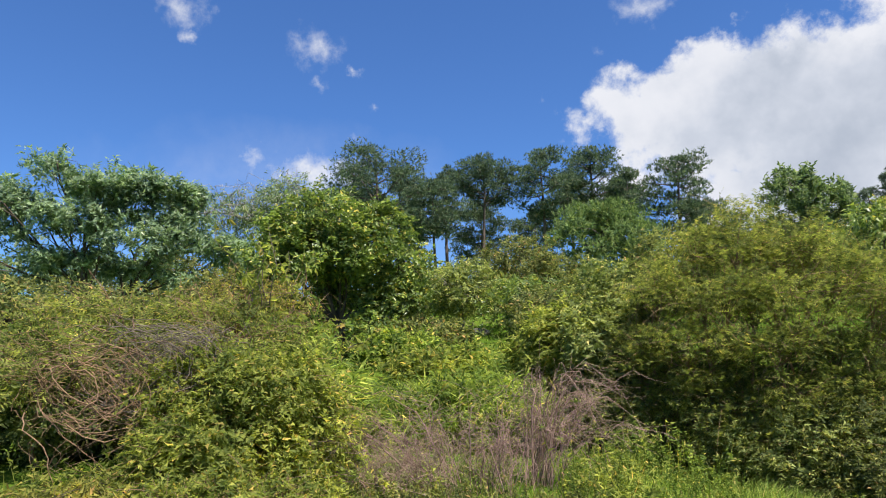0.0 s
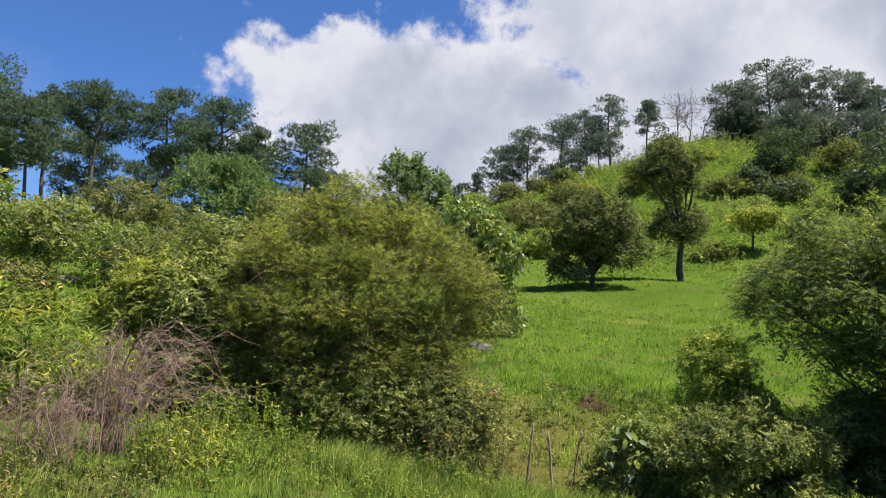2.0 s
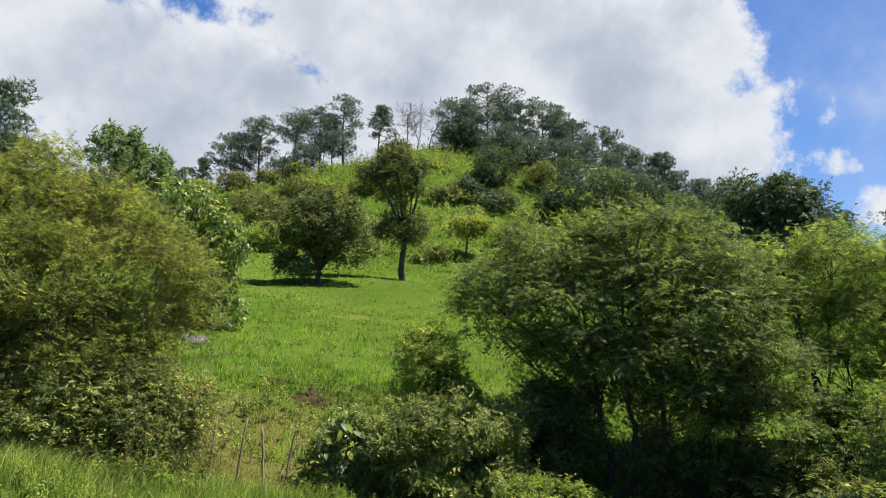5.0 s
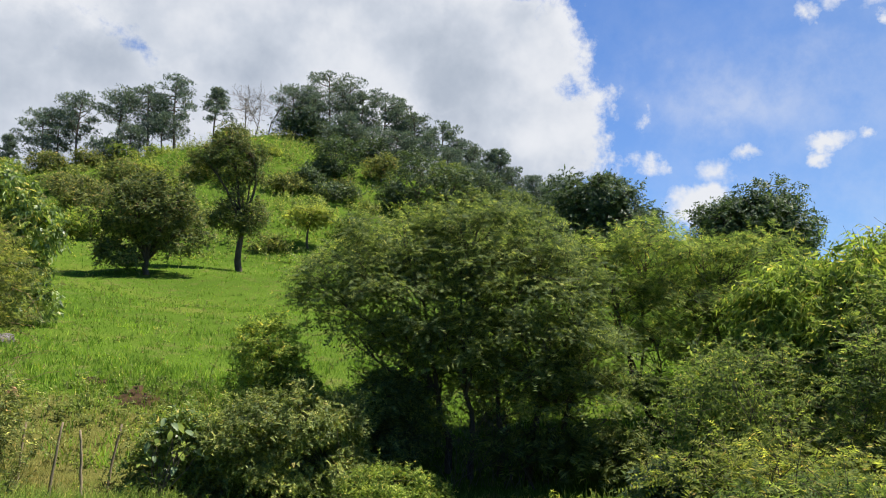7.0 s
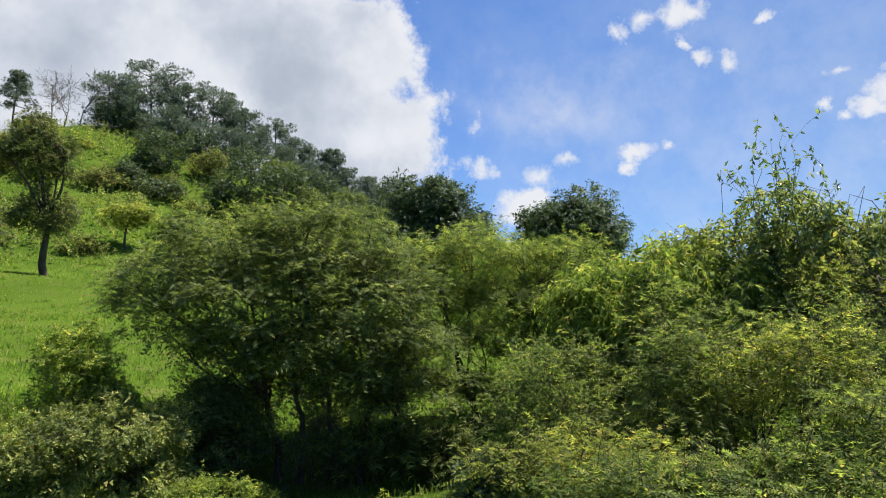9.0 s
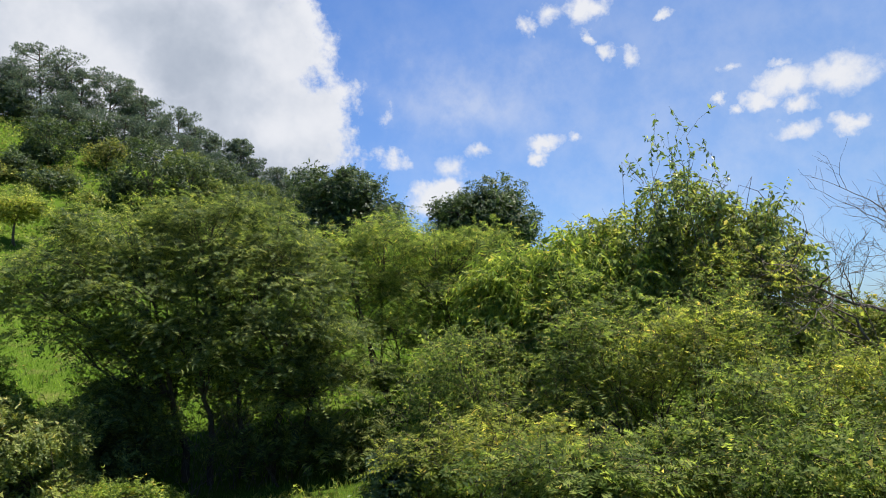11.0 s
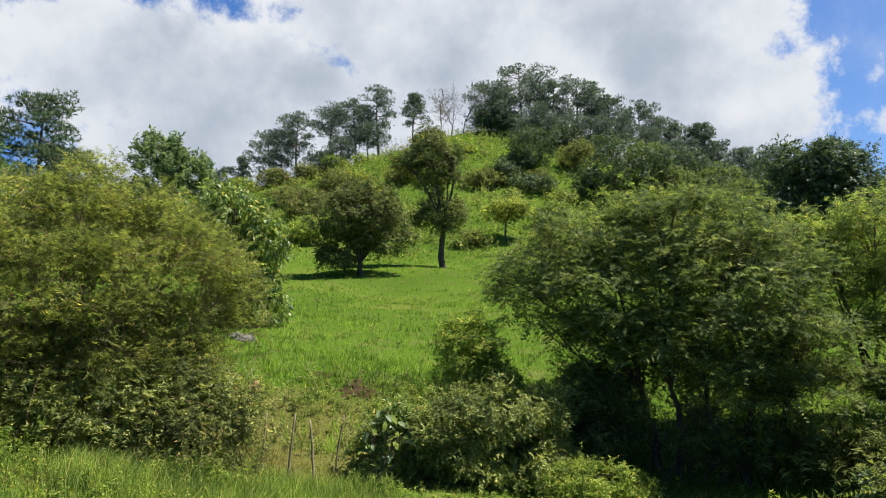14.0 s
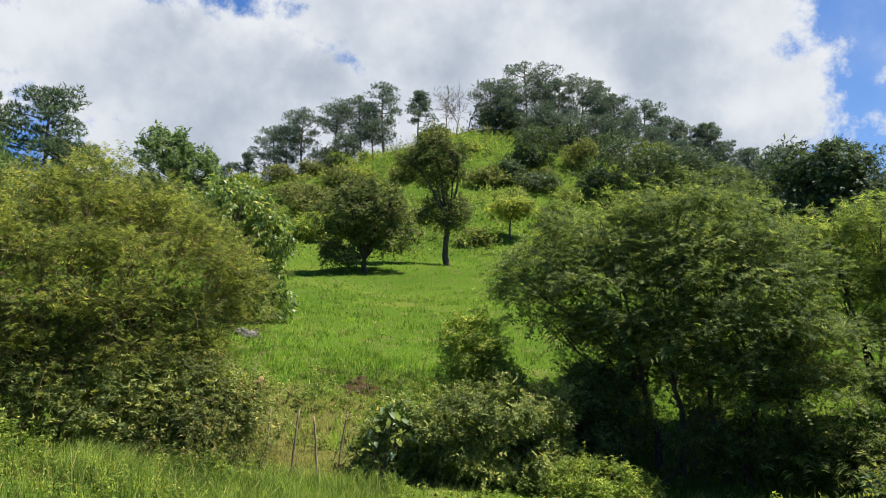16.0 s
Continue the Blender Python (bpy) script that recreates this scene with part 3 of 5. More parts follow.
    if wild:
        k = 16
        s = rng.random((wild, k)) * 2.98
        i0 = s.astype(int)
        row = np.arange(wild)[:, None]
        q = sp[row, i0] * (1 - (s - i0))[..., None] + sp[row, i0 + 1] * (s - i0)[..., None]
        along = unit(sp[row, i0 + 1] - sp[row, i0])
        side = unit(np.cross(along, np.array([0, 0, 1.0]))) * np.where(rng.random((wild, k)) < 0.5, 1.0, -1.0)[..., None]
        lw = along * 0.5 + side + rng.normal(size=q.shape) * 0.25 + (np.array([0, 0, -0.5]) if style == "hang" else 0)
        ls = rng.uniform(0.6, 1.2, wild * k)
        ev, ef = leaf_array(q.reshape(-1, 3), lw.reshape(-1, 3), rng.normal(size=(wild * k, 3)) * 0.4 + np.array([0, 0, 1.0]), length * ls, width * ls, 0.15, small=small)
        cv, cf = np.concatenate([cv, ev]), np.concatenate([cf, ef + len(cv)])
    part("crown", mesh_of("crown", cv, cf, leaf), root)
    return root


def pine(az, r, top, crown_w, bare_to, shape, seed, label, group, tufts=1500, leaf=None, needle=0.42, lean=0.0):
    """A pine: a bare mast, crooked limbs and dense pads of needles. top is the height of its tip; shape: umbrella, oval, cone or bush."""
    rng = np.random.default_rng(seed)
    m = spot(az, r)
    h = top - m.translation.z
    root = thing("pine_tree", m, label, "pine tree", group)
    mast = np.array([[[lean * h * u + 0.14 * math.sin(u * 5 + seed), 0.1 * math.sin(u * 4), h * 0.97 * u - 0.4 * (u == 0)] for u in np.linspace(0, 1, 9)]])
    tv, tf = tubes(mast, (0.04 + 0.0125 * h * np.linspace(1.05, 0.12, 9))[None], 7)
    part("trunk", mesh_of("trunk", tv, tf, PINEBARK, True), root)
    nb = {"umbrella": 17, "oval": 22, "cone": 20, "bush": 40}[shape] + int(rng.integers(-2, 3))
    u = (np.arange(nb) + rng.uniform(0.1, 0.9, nb)) / nb
    prof = {"umbrella": np.sin(np.pi * (0.30 + 0.50 * u)) ** 0.8, "oval": np.sin(np.pi * (0.16 + 0.70 * u)) ** 0.75, "cone": 1.0 - 0.82 * u,
            "bush": np.sin(np.pi * (0.28 + 0.66 * u)) ** 0.7}[shape]
    hs = bare_to + (0.95 - bare_to) * u
    rad = crown_w / 2 * prof * rng.uniform(0.8, 1.15, nb)
    ang = np.arange(nb) * 2.4 + rng.normal(size=nb) * 0.35
    pad = crown_w * {"umbrella": 0.165, "oval": 0.16, "cone": 0.13, "bush": 0.13}[shape] * rng.uniform(0.75, 1.25, nb)
    rad = np.maximum(rad - pad * 0.35, 0.1)
    rise = {"umbrella": 0.45, "oval": 0.2, "cone": 0.05, "bush": 0.1}[shape]
    base = np.stack([np.interp(hs * h, mast[0, :, 2], mast[0, :, 0]), np.interp(hs * h, mast[0, :, 2], mast[0, :, 1]), hs * h - rad * rise], 1)
    tip = base + np.stack([np.cos(ang) * rad, np.sin(ang) * rad, rad * rise * rng.uniform(0.8, 1.3, nb)], 1)
    tip[:, 2] = np.minimum(tip[:, 2], h - pad * 0.5)
    limb = bent(base, tip, 6, rng, 0.3, -0.05)
    lv, lf = tubes(limb, np.linspace(1, 0.3, 6)[None] * (0.02 + 0.0055 * h) * np.ones((nb, 1)), 3)
    # pads: one at the end of each limb, a smaller one half way along, a few on the leader
    lead = np.array([[mast[0, -1, 0], mast[0, -1, 1], h - k * 0.16 * crown_w] for k in (0.45, 1.2)])
    pc = np.concatenate([limb[:, 5], limb[:, 3] + np.array([0, 0, 0.1]), lead])
    pr = np.concatenate([pad, pad * 0.72, [crown_w * 0.12] * 2])
    j = rng.choice(len(pc), tufts, p=pr ** 2 / (pr ** 2).sum())
    d = unit(rng.normal(size=(tufts, 3)) + np.array([0, 0, 0.35]))
    rag = 1 + 0.3 * wave(d + j[:, None] * 2.3, 1.0, seed)
    c = pc[j] + d * (pr[j] * rag * rng.random(tufts) ** 0.35)[:, None] * np.array([1.2, 1.2, 0.62])
    tw = bent(limb[rng.integers(0, nb, 70), 4], c[rng.integers(0, tufts, 70)], 3, rng, 0.1)
    tw = tw[np.linalg.norm(tw[:, 0] - tw[:, 2], axis=1) < crown_w * 0.3]
    wv, wf = tubes(tw, np.linspace(0.03, 0.012, 3)[None] * np.ones((len(tw), 1)), 3)
    tagged(part("branchwork", mesh_of("branchwork", np.concatenate([lv, wv]), np.concatenate([lf, wf + len(lv)]), PINEBARK, True), root), kind="stuff")
    nn = 5
    way = unit(rng.normal(size=(tufts * nn, 3)) * 0.8 + np.repeat(d, nn, 0) * 0.8 + np.array([0, 0, 0.45]))
    p = np.repeat(c, nn, 0)
    ln = needle * rng.uniform(0.7, 1.25, tufts * nn)
    side = unit(np.cross(way, rng.normal(size=way.shape)))
    wd = needle * 0.23
    v = np.stack([p - side * wd / 2, p + side * wd / 2, p + way * ln[:, None]], 1).reshape(-1, 3)
    part("crown", mesh_of("crown", v, np.arange(len(v)).reshape(-1, 3), leaf or PINE), root)
    return root


# pines on the rise beside the meadow: azimuth, distance, height of the tip, crown width, bare share of the trunk, shape
LEFT_PINES = [(-52.9, 75, 26.5, 9.4, 0.55, "umbrella"), (-50.9, 79, 24.6, 6.6, 0.58, "umbrella"), (-48.1, 71, 21.7, 5.7, 0.5, "oval"), (-47.0, 82, 26.4, 3.4, 0.55, "oval"), (-43.9, 76, 25.4, 6.6, 0.71, "umbrella"),
              (-44.2, 84, 21.9, 6.7, 0.36, "oval"), (-39.0, 75, 25.9, 5.7, 0.52, "oval"), (-34.8, 80, 27.4, 5.7, 0.62, "umbrella"), (-32.0, 80, 24.4, 4.4, 0.5, "oval"), (-28.1, 70, 22.3, 6.2, 0.34, "oval"),
              (-39.7, 86, 21.7, 5.6, 0.4, "oval"), (-33.4, 84, 23.5, 5.3, 0.45, "oval"), (-50.4, 82, 21.9, 4.1, 0.45, "oval"), (-25.9, 74, 18.6, 4.6, 0.25, "oval"), (-36.6, 84, 24.6, 4.6, 0.5, "oval"), (-54.8, 78, 22.2, 5.0, 0.5, "umbrella")]
for i, (az, r, top, w, b, shape) in enumerate(LEFT_PINES):
    pine(az, r, top, w * 1.15, b, shape, 100 + i, "tall pine with a bare trunk and dark needles", "pines on the rise", int(700 + 480 * w), PINE, 0.36)
pine(-34.4, 48, 13.0, 8.4, 0.05, "bush", 150, "young bushy pine with long soft green needles", "pines on the rise", 6000, YOUNGPINE, 0.38)

# pines along the crest of the hill
HILL_PINES = [(-15.2, 116, 27.1, 3.8, 0.22, "o"), (-13.9, 116, 28.9, 3.2, 0.05, "c"), (-11.9, 112, 32.5, 5.1, 0.24, "o"), (-10.9, 114, 33.0, 3.9, 0.3, "o"), (-9.7, 112, 35.6, 4.8, 0.46, "u"), (-7.0, 112, 36.7, 5.4, 0.6, "u"),
              (-6.2, 108, 30.9, 3.9, 0.3, "o"), (-7.7, 108, 28.5, 3.8, 0.12, "o"), (-5.0, 112, 38.0, 4.8, 0.48, "o"), (-3.1, 111, 40.5, 4.6, 0.41, "o"), (-3.9, 110, 33.4, 5.4, 0.5, "u"), (-0.1, 112, 39.4, 4.5, 0.45, "c"),
              (5.9, 113, 41.6, 5.8, 0.08, "o"), (7.0, 112, 40.4, 4.6, 0.05, "o"), (8.9, 112, 44.1, 6.6, 0.46, "u"), (10.6, 113, 42.8, 5.7, 0.35, "u"), (7.7, 110, 38.7, 5.4, 0.05, "o"), (11.6, 113, 41.5, 4.0, 0.38, "u"),
              (13.5, 112, 41.1, 5.6, 0.51, "u"), (15.0, 113, 39.9, 3.8, 0.52, "o"), (16.1, 112, 37.8, 4.6, 0.58, "u"), (18.5, 113, 36.3, 4.5, 0.41, "u"), (17.2, 110, 34.0, 3.7, 0.4, "o"), (20.0, 112, 33.6, 4.0, 0.33, "o"),
              (21.1, 112, 32.0, 3.8, 0.25, "o"), (22.8, 112, 31.6, 3.1, 0.72, "u"), (23.2, 114, 29.7, 4.4, 0.05, "o"), (24.3, 114, 29.2, 3.4, 0.1, "o"), (26.0, 114, 27.8, 3.6, 0.18, "o"), (27.8, 114, 27.6, 3.7, 0.39, "u"),
              (22.0, 110, 28.8, 3.2, 0.07, "o"), (26.8, 112, 25.4, 3.0, 0.08, "o"), (28.9, 112, 25.2, 3.2, 0.21, "o"), (10.3, 106, 35.0, 5.2, 0.24, "o"), (12.6, 107, 33.7, 5.1, 0.24, "o"), (14.6, 107, 33.0, 5.1, 0.35, "o"),
              (18.8, 107, 30.3, 4.5, 0.29, "o"), (20.5, 106, 28.0, 4.3, 0.26, "o"), (22.6, 106, 25.2, 3.8, 0.05, "o"), (16.0, 107, 32.0, 4.2, 0.44, "o"), (24.6, 106, 24.1, 3.7, 0.05, "o")]
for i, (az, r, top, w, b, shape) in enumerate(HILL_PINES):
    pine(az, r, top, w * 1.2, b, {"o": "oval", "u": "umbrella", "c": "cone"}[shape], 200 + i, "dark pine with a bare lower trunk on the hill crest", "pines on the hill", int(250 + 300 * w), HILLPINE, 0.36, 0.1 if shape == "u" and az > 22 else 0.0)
# the two trees in the meadow
plant("meadow_tree", "round dark green tree with a short trunk in the meadow", "tree", -4.4, 50, lobes_for(6.6, 6.0, 1.0, 6.4, 13, 3) + [(-2.3, 0, 1.5, 1.0, 1.0, 0.8), (-1.5, -0.6, 1.0, 0.8, 0.8, 0.5)], DULL, 800, 7, 6, 0.45, 0.18, 0.10,
      girth=0.2, fork=0.7, seed=31, gap=0.05, group="meadow trees", twigs=150, wild=120, wild_long=0.7)
plant("meadow_tree", "tall dark tree with a leaning trunk in the meadow", "tree", 2.3, 55, [(-1.2, 0, 9.4, 1.7, 1.7, 1.1), (-2.9, 0, 8.6, 1.1, 1.3, 0.7), (0.5, 0, 9.0, 1.2, 1.3, 0.9), (-1.0, 0, 10.5, 1.0, 1.0, 0.6), (-1.2, 0.3, 7.6, 1.4, 1.5, 0.7), (0.7, 0, 7.4, 0.9, 1.0, 0.6), (-0.6, 0, 6.2, 0.7, 0.8, 0.5), (-0.6, 0, 4.5, 1.4, 1.3, 0.8), (0.9, 0, 4.3, 1.1, 1.1, 0.8), (0.1, -0.3, 3.4, 1.0, 0.9, 0.6), (-1.6, 0, 3.8, 0.7, 0.8, 0.5)],
      DULL, 720, 6, 6, 0.45, 0.17, 0.085, girth=0.2, fork=0.95, seed=32, gap=0.15, group="meadow trees", twigs=150, wild=120, wild_long=0.7)

# scrub and trees on the slope of the hill
SLOPE = [(9.5, 90.5, 27.3, 8.0, DARKLEAF), (16.4, 85.6, 23.3, 9.2, DARKLEAF), (19.2, 87.5, 22.7, 6.6, DARKLEAF), (13.4, 91.9, 25.1, 4.8, OLIVE), (7.2, 85.9, 21.5, 5.0, DARKLEAF), (9.7, 84.7, 19.6, 5.2, DARKLEAF), (14.8, 85.1, 20.2, 4.2, DARKLEAF), (20.9, 87.7, 20.4, 5.2, ACACIA),
         (11.3, 71.2, 13.7, 4.3, FEATHER), (13.8, 67.8, 11.3, 3.5, BRIGHT), (-9.1, 83.1, 17.2, 7.9, OLIVE), (-6.7, 87.6, 20.9, 5.2, OLIVE), (-10.3, 92.9, 19.6, 6.2, OLIVE), (-3.6, 82.4, 17.9, 3.6, BRIGHT), (23.7, 88.4, 18.8, 5.8, DARKLEAF), (26.1, 86.0, 17.4, 5.0, ACACIA), (5.5, 84.2, 20.2, 4.2, OLIVE),
         (8.6, 90.0, 24.2, 4.6, DARKLEAF), (16.9, 77.4, 13.6, 5.4, BRIGHT), (-4.8, 87.8, 20.9, 4.4, YELLOWGREEN), (-1.1, 86.2, 21.5, 4.4, OLIVE), (8.0, 110, 36.0, 6.0, DARKLEAF), (10.5, 108, 34.5, 6.5, DARKLEAF), (6.2, 110, 37.0, 5.0, DARKLEAF), (12.6, 104, 31.0, 6.0, DARKLEAF), (15.6, 102, 29.0, 7.0, DARKLEAF),
         (18.6, 100, 27.0, 7.0, ACACIA), (21.4, 99, 25.0, 7.0, DARKLEAF), (24.2, 100, 22.8, 7.0, ACACIA), (27.0, 100, 21.0, 7.0, DARKLEAF), (22.0, 80, 15.2, 5.0, FEATHER), (18.5, 74, 13.4, 5.0, BRIGHT), (25.0, 76, 14.0, 5.0, BRIGHT), (-13.5, 80, 15.8, 5.0, OLIVE), (-15.5, 66, 12.0, 5.0, OLIVE), (-12.5, 60, 9.8, 3.6, BRIGHT), (-17.5, 62, 11.5, 5.0, BRIGHT),
         (-14.1, 108, 23.6, 5.0, BRIGHT), (-11.5, 108, 25.0, 5.0, OLIVE), (-9.0, 106, 25.6, 4.5, OLIVE), (-6.5, 107, 27.6, 4.5, BRIGHT), (1.4, 108, 31.5, 4.0, OLIVE), (-8.3, 70, 11.8, 4.4, BRIGHT)]
for i, (az, r, top, w, leaf) in enumerate(SLOPE):
    h = top - spot(az, r).translation.z
    h = max(h, 1.6)
    plant("hill_tree" if h > 4 else "hill_bush", {"dark_leaves": "dense dark-leaved tree on the hillside", "acacia_leaflets": "dense mid-green tree on the hillside", "olive_leaves": "dull green scrub on the hillside", "yellow_green_leaves": "yellow-green scrub on the hillside"}.get(leaf.name, "bright green bushy growth on the hillside"),
          "tree" if h > 4 else "bush", az, r, lobes_for(w, w * 0.9, h * 0.1, h * 0.95, 9, 400 + i), leaf, int(40 + 28 * w), 4, 6, 0.6, 0.24, 0.14, girth=0.04 + 0.012 * h, fork=0.5, seed=420 + i, group="hillside trees", twigs=40, gap=-0.1, wild=int(6 * w), wild_long=0.9)
plant("hill_tree", "small flat-topped yellow-green tree with a thin trunk", "tree", 7.6, 66.6, [(0, 0, 3.4, 1.6, 1.4, 0.5), (-1.2, 0, 2.9, 1.0, 1.0, 0.4), (1.3, 0, 2.9, 1.1, 1.0, 0.4), (0.2, 0, 2.6, 1.2, 1.0, 0.4)], YELLOWGREEN, 170, 5, 5, 0.5, 0.24, 0.13, girth=0.09, fork=0.7, seed=419, group="hillside trees", twigs=40, wild=50, wild_long=0.7)

rng = np.random.default_rng(77)
for i in range(40):
    az, r = rng.uniform(-16, 30), rng.uniform(62, 112)
    if -6 < az < 6 and r > 85 and rng.random() < 0.6:
        continue
    w = rng.uniform(1.8, 5.2)
    leaf = (BRIGHT, YELLOWGREEN, SHRUBLEAF, OLIVE, SHRUBLEAF)[int(rng.integers(0, 5))]
    plant("hill_bush", {"olive_leaves": "dull green scrub on the hillside", "yellow_green_leaves": "yellow-green scrub on the hillside"}.get(leaf.name, "bright green scrub on the hillside"), "bush", az, r,
          lobes_for(w, w, 0.0, w * rng.uniform(0.16, 0.42), 7, 700 + i), leaf, int(14 + 10 * w), 5, 5, 0.55, 0.22, 0.12, girth=0.04, fork=0.4, seed=720 + i, group="hillside bushes", twigs=16, wild=int(14 * w), wild_long=0.9)

# dark trees to the right of the hill
plant("dark_tree", "broad dark-leaved tree behind the acacias", "tree", 31.3, 60, lobes_for(11.6, 9, 1.0, 8.4, 15, 6), DARKLEAF, 1100, 6, 5, 0.55, 0.24, 0.14, girth=0.3, fork=0.5, core=200, seed=41, group="dark trees", twigs=160)
plant("dark_tree", "dark green spreading tree behind the thicket", "tree", 42.6, 60, lobes_for(10.5, 9, 0.8, 6.5, 14, 8), DARKLEAF, 1000, 6, 5, 0.55, 0.24, 0.13, girth=0.28, fork=0.5, core=180, seed=42, group="dark trees", twigs=160)

# trees to the left
plant("umbrella_tree", "spreading tree with layered pads of blue-green leaves", "tree", -73.6, 26, [(-1.85, -0.6, 5.5, 1, 1, 0.3), (-0.67, -0.45, 4.95, 1.1, 1.1, 0.36), (0.03, -0.3, 5.15, 0.9, 0.9, 0.42), (1.16, -0.15, 5.15, 0.9, 0.9, 0.48), (2.3, 0, 5, 0.9, 0.9, 0.3), (2.2, 0.15, 4.4, 0.9, 0.9, 0.36), (-2.86, 0.3, 4.35, 1.1, 1.1, 0.42), (-3.5, 0.45, 4.65, 0.6, 0.6, 0.48), (-3.2, 0.6, 3.35, 1.1, 1.1, 0.3), (-1.5, -0.6, 3.85, 1.2, 1.2, 0.36), (-0.2, -0.45, 3.35, 1.1, 1.1, 0.42), (1.2, -0.3, 3.15, 1.1, 1.1, 0.48), (2, -0.15, 3.75, 0.8, 0.8, 0.3), (3.1, 0, 3.35, 1, 1, 0.36), (4, 0.15, 2.9, 0.9, 0.9, 0.42), (0.5, 0.3, 4.3, 1.2, 1.2, 0.48), (-2.9, 0.45, 1.55, 1.1, 1.1, 0.3), (-3.7, 0.6, 0.95, 0.8, 0.8, 0.36), (-4.6, -0.6, 2.75, 1, 1, 0.42), (-0.8, 0.3, 2.45, 1, 1, 0.4), (0.6, 0.2, 2.25, 0.9, 0.9, 0.35), (2, -0.2, 2.05, 0.8, 0.8, 0.35), (-1.9, 0, 2.45, 0.9, 0.9, 0.4), (-4.4, -0.45, 3.95, 0.9, 0.9, 0.48)],
      PALEBLUE, 1350, 6, 7, 0.28, 0.14, 0.062, "open", stems=((-0.6, 0), (0.4, 0.2)), girth=0.09, fork=0.9, seed=51, gap=0.1, shell=0.9, core=60, wild=80, wild_long=0.5)
plant("wispy_tree", "thin-leaved silvery grey tree with bare twigs", "tree", -62.0, 30, [(0.4, 0, 5.2, 1.7, 1.4, 0.8), (-2.0, 0, 4.9, 1.7, 1.2, 0.6), (2.4, 0, 4.9, 1.5, 1.2, 0.6), (0.2, 0, 4.0, 2.2, 1.4, 0.9), (-3.2, 0, 4.4, 1.0, 1.0, 0.5), (1.2, 0, 5.9, 1.0, 1.0, 0.45)], SILVER, 520, 5, 6, 0.45, 0.15, 0.045, "hang", girth=0.08, fork=0.9, bark=PALEBARK, seed=52, gap=-0.1, twigs=260, bare=0.35, wild=120, wild_long=0.7)
plant("broadleaf_tree", "dense round tree with glossy broad leaves and a forked trunk", "tree", -57.2, 18.6, [(-0.2, 0, 3.7, 1.1, 1.1, 0.75), (-1.1, 0, 3.2, 0.9, 1.0, 0.7), (1.0, 0, 3.4, 0.9, 1.0, 0.75), (1.75, 0, 2.5, 0.75, 0.8, 0.7), (-1.75, -0.2, 2.4, 0.75, 0.8, 0.65), (0.2, 0.6, 2.6, 1.3, 0.9, 0.8), (0.5, -0.6, 2.7, 0.9, 0.7, 0.6),
      (-0.7, -0.6, 2.5, 0.8, 0.7, 0.6), (1.7, -0.1, 1.5, 0.75, 0.7, 0.55), (-1.6, 0.1, 1.5, 0.7, 0.7, 0.55), (1.1, -0.3, 0.8, 0.8, 0.6, 0.5), (-1.2, 0.2, 0.9, 0.6, 0.6, 0.45), (0.3, 0.5, 1.7, 0.9, 0.5, 0.5)],
      BROAD, 1050, 6, 6, 0.26, 0.125, 0.066, "open", stems=((0.0, 0), (0.18, 0.1)), girth=0.09, fork=0.9, seed=53, gap=0.0, shell=0.6, twigs=220, wild=160, wild_long=0.45)
plant("small_tree", "small green tree with a pale thin trunk", "tree", -46.3, 26, lobes_for(3.6, 3, 0.5, 2.5, 9, 11), SHRUBLEAF, 420, 5, 6, 0.3, 0.13, 0.055, girth=0.06, fork=0.8, bark=PALEBARK, seed=54)
plant("small_tree", "small bushy tree at the edge of the meadow", "tree", -41.0, 28, lobes_for(4.4, 3, 0.5, 3.4, 8, 12), OLIVE, 460, 5, 6, 0.3, 0.13, 0.055, girth=0.06, fork=0.6, seed=55)
BACK = [(-51.8, 17, 0.6, 2.0, BRIGHT), (-50.0, 18.5, 0.9, 3.0, OLIVE), (-49.0, 15.5, 0.6, 2.4, YELLOWGREEN), (-46.0, 16, 0.5, 2.2, BRIGHT), (-41.0, 24, 1.9, 3.0, BROAD), (-49.5, 33, 2.4, 5.0, OLIVE), (-38.5, 22, 2.0, 3.4, OLIVE), (-76, 34, 2.6, 8, SILVER), (-70, 36, 2.8, 6, OLIVE), (-80, 22, 1.4, 7, OLIVE), (-70, 19, 1.2, 5, OLIVE), (-64, 20, 2.0, 4.0, OLIVE), (-78, 15, 1.1, 4.5, BRIGHT), (-86, 14, 1.3, 5, OLIVE), (-52, 40, 4.2, 7, OLIVE), (-44.5, 48, 3.6, 8, DULL), (-40.5, 55, 3.4, 8, DULL), (-48.5, 60, 3.0, 9, DULL), (-30, 40, 4.5, 6, OLIVE), (-26, 34, 4.6, 5, YELLOWGREEN), (-37, 36, 3.4, 6, OLIVE), (-60, 40, 4.0, 8, OLIVE), (-67, 36, 3.5, 7, OLIVE), (-22, 50, 4.0, 7, OLIVE), (-34, 62, 3.5, 9, DARKLEAF), (-17, 58, 4.2, 7, OLIVE)]
for i, (az, r, h, w, leaf) in enumerate(BACK):
    plant("bush", {"olive_leaves": "dull olive bush with reddish twigs", "dull_brown_leaves": "brownish bush below the pines", "pale_green_leaves": "pale-leaved bush behind the umbrella tree", "dark_leaves": "dark scrub below the pines"}.get(leaf.name, "leafy green bush in the middle distance"), "bush", az, r, lobes_for(w, w * 0.8, 0.2, h, 8, 500 + i), leaf, 270 if r < 30 else 160, 5, 6 if r < 30 else 5, 0.34 if r < 30 else 0.5, 0.13 if r < 30 else 0.23, 0.06 if r < 30 else 0.12, girth=0.06, fork=0.4, seed=520 + i, group="background bushes", twigs=40, gap=-0.1, wild=40, wild_long=0.6)
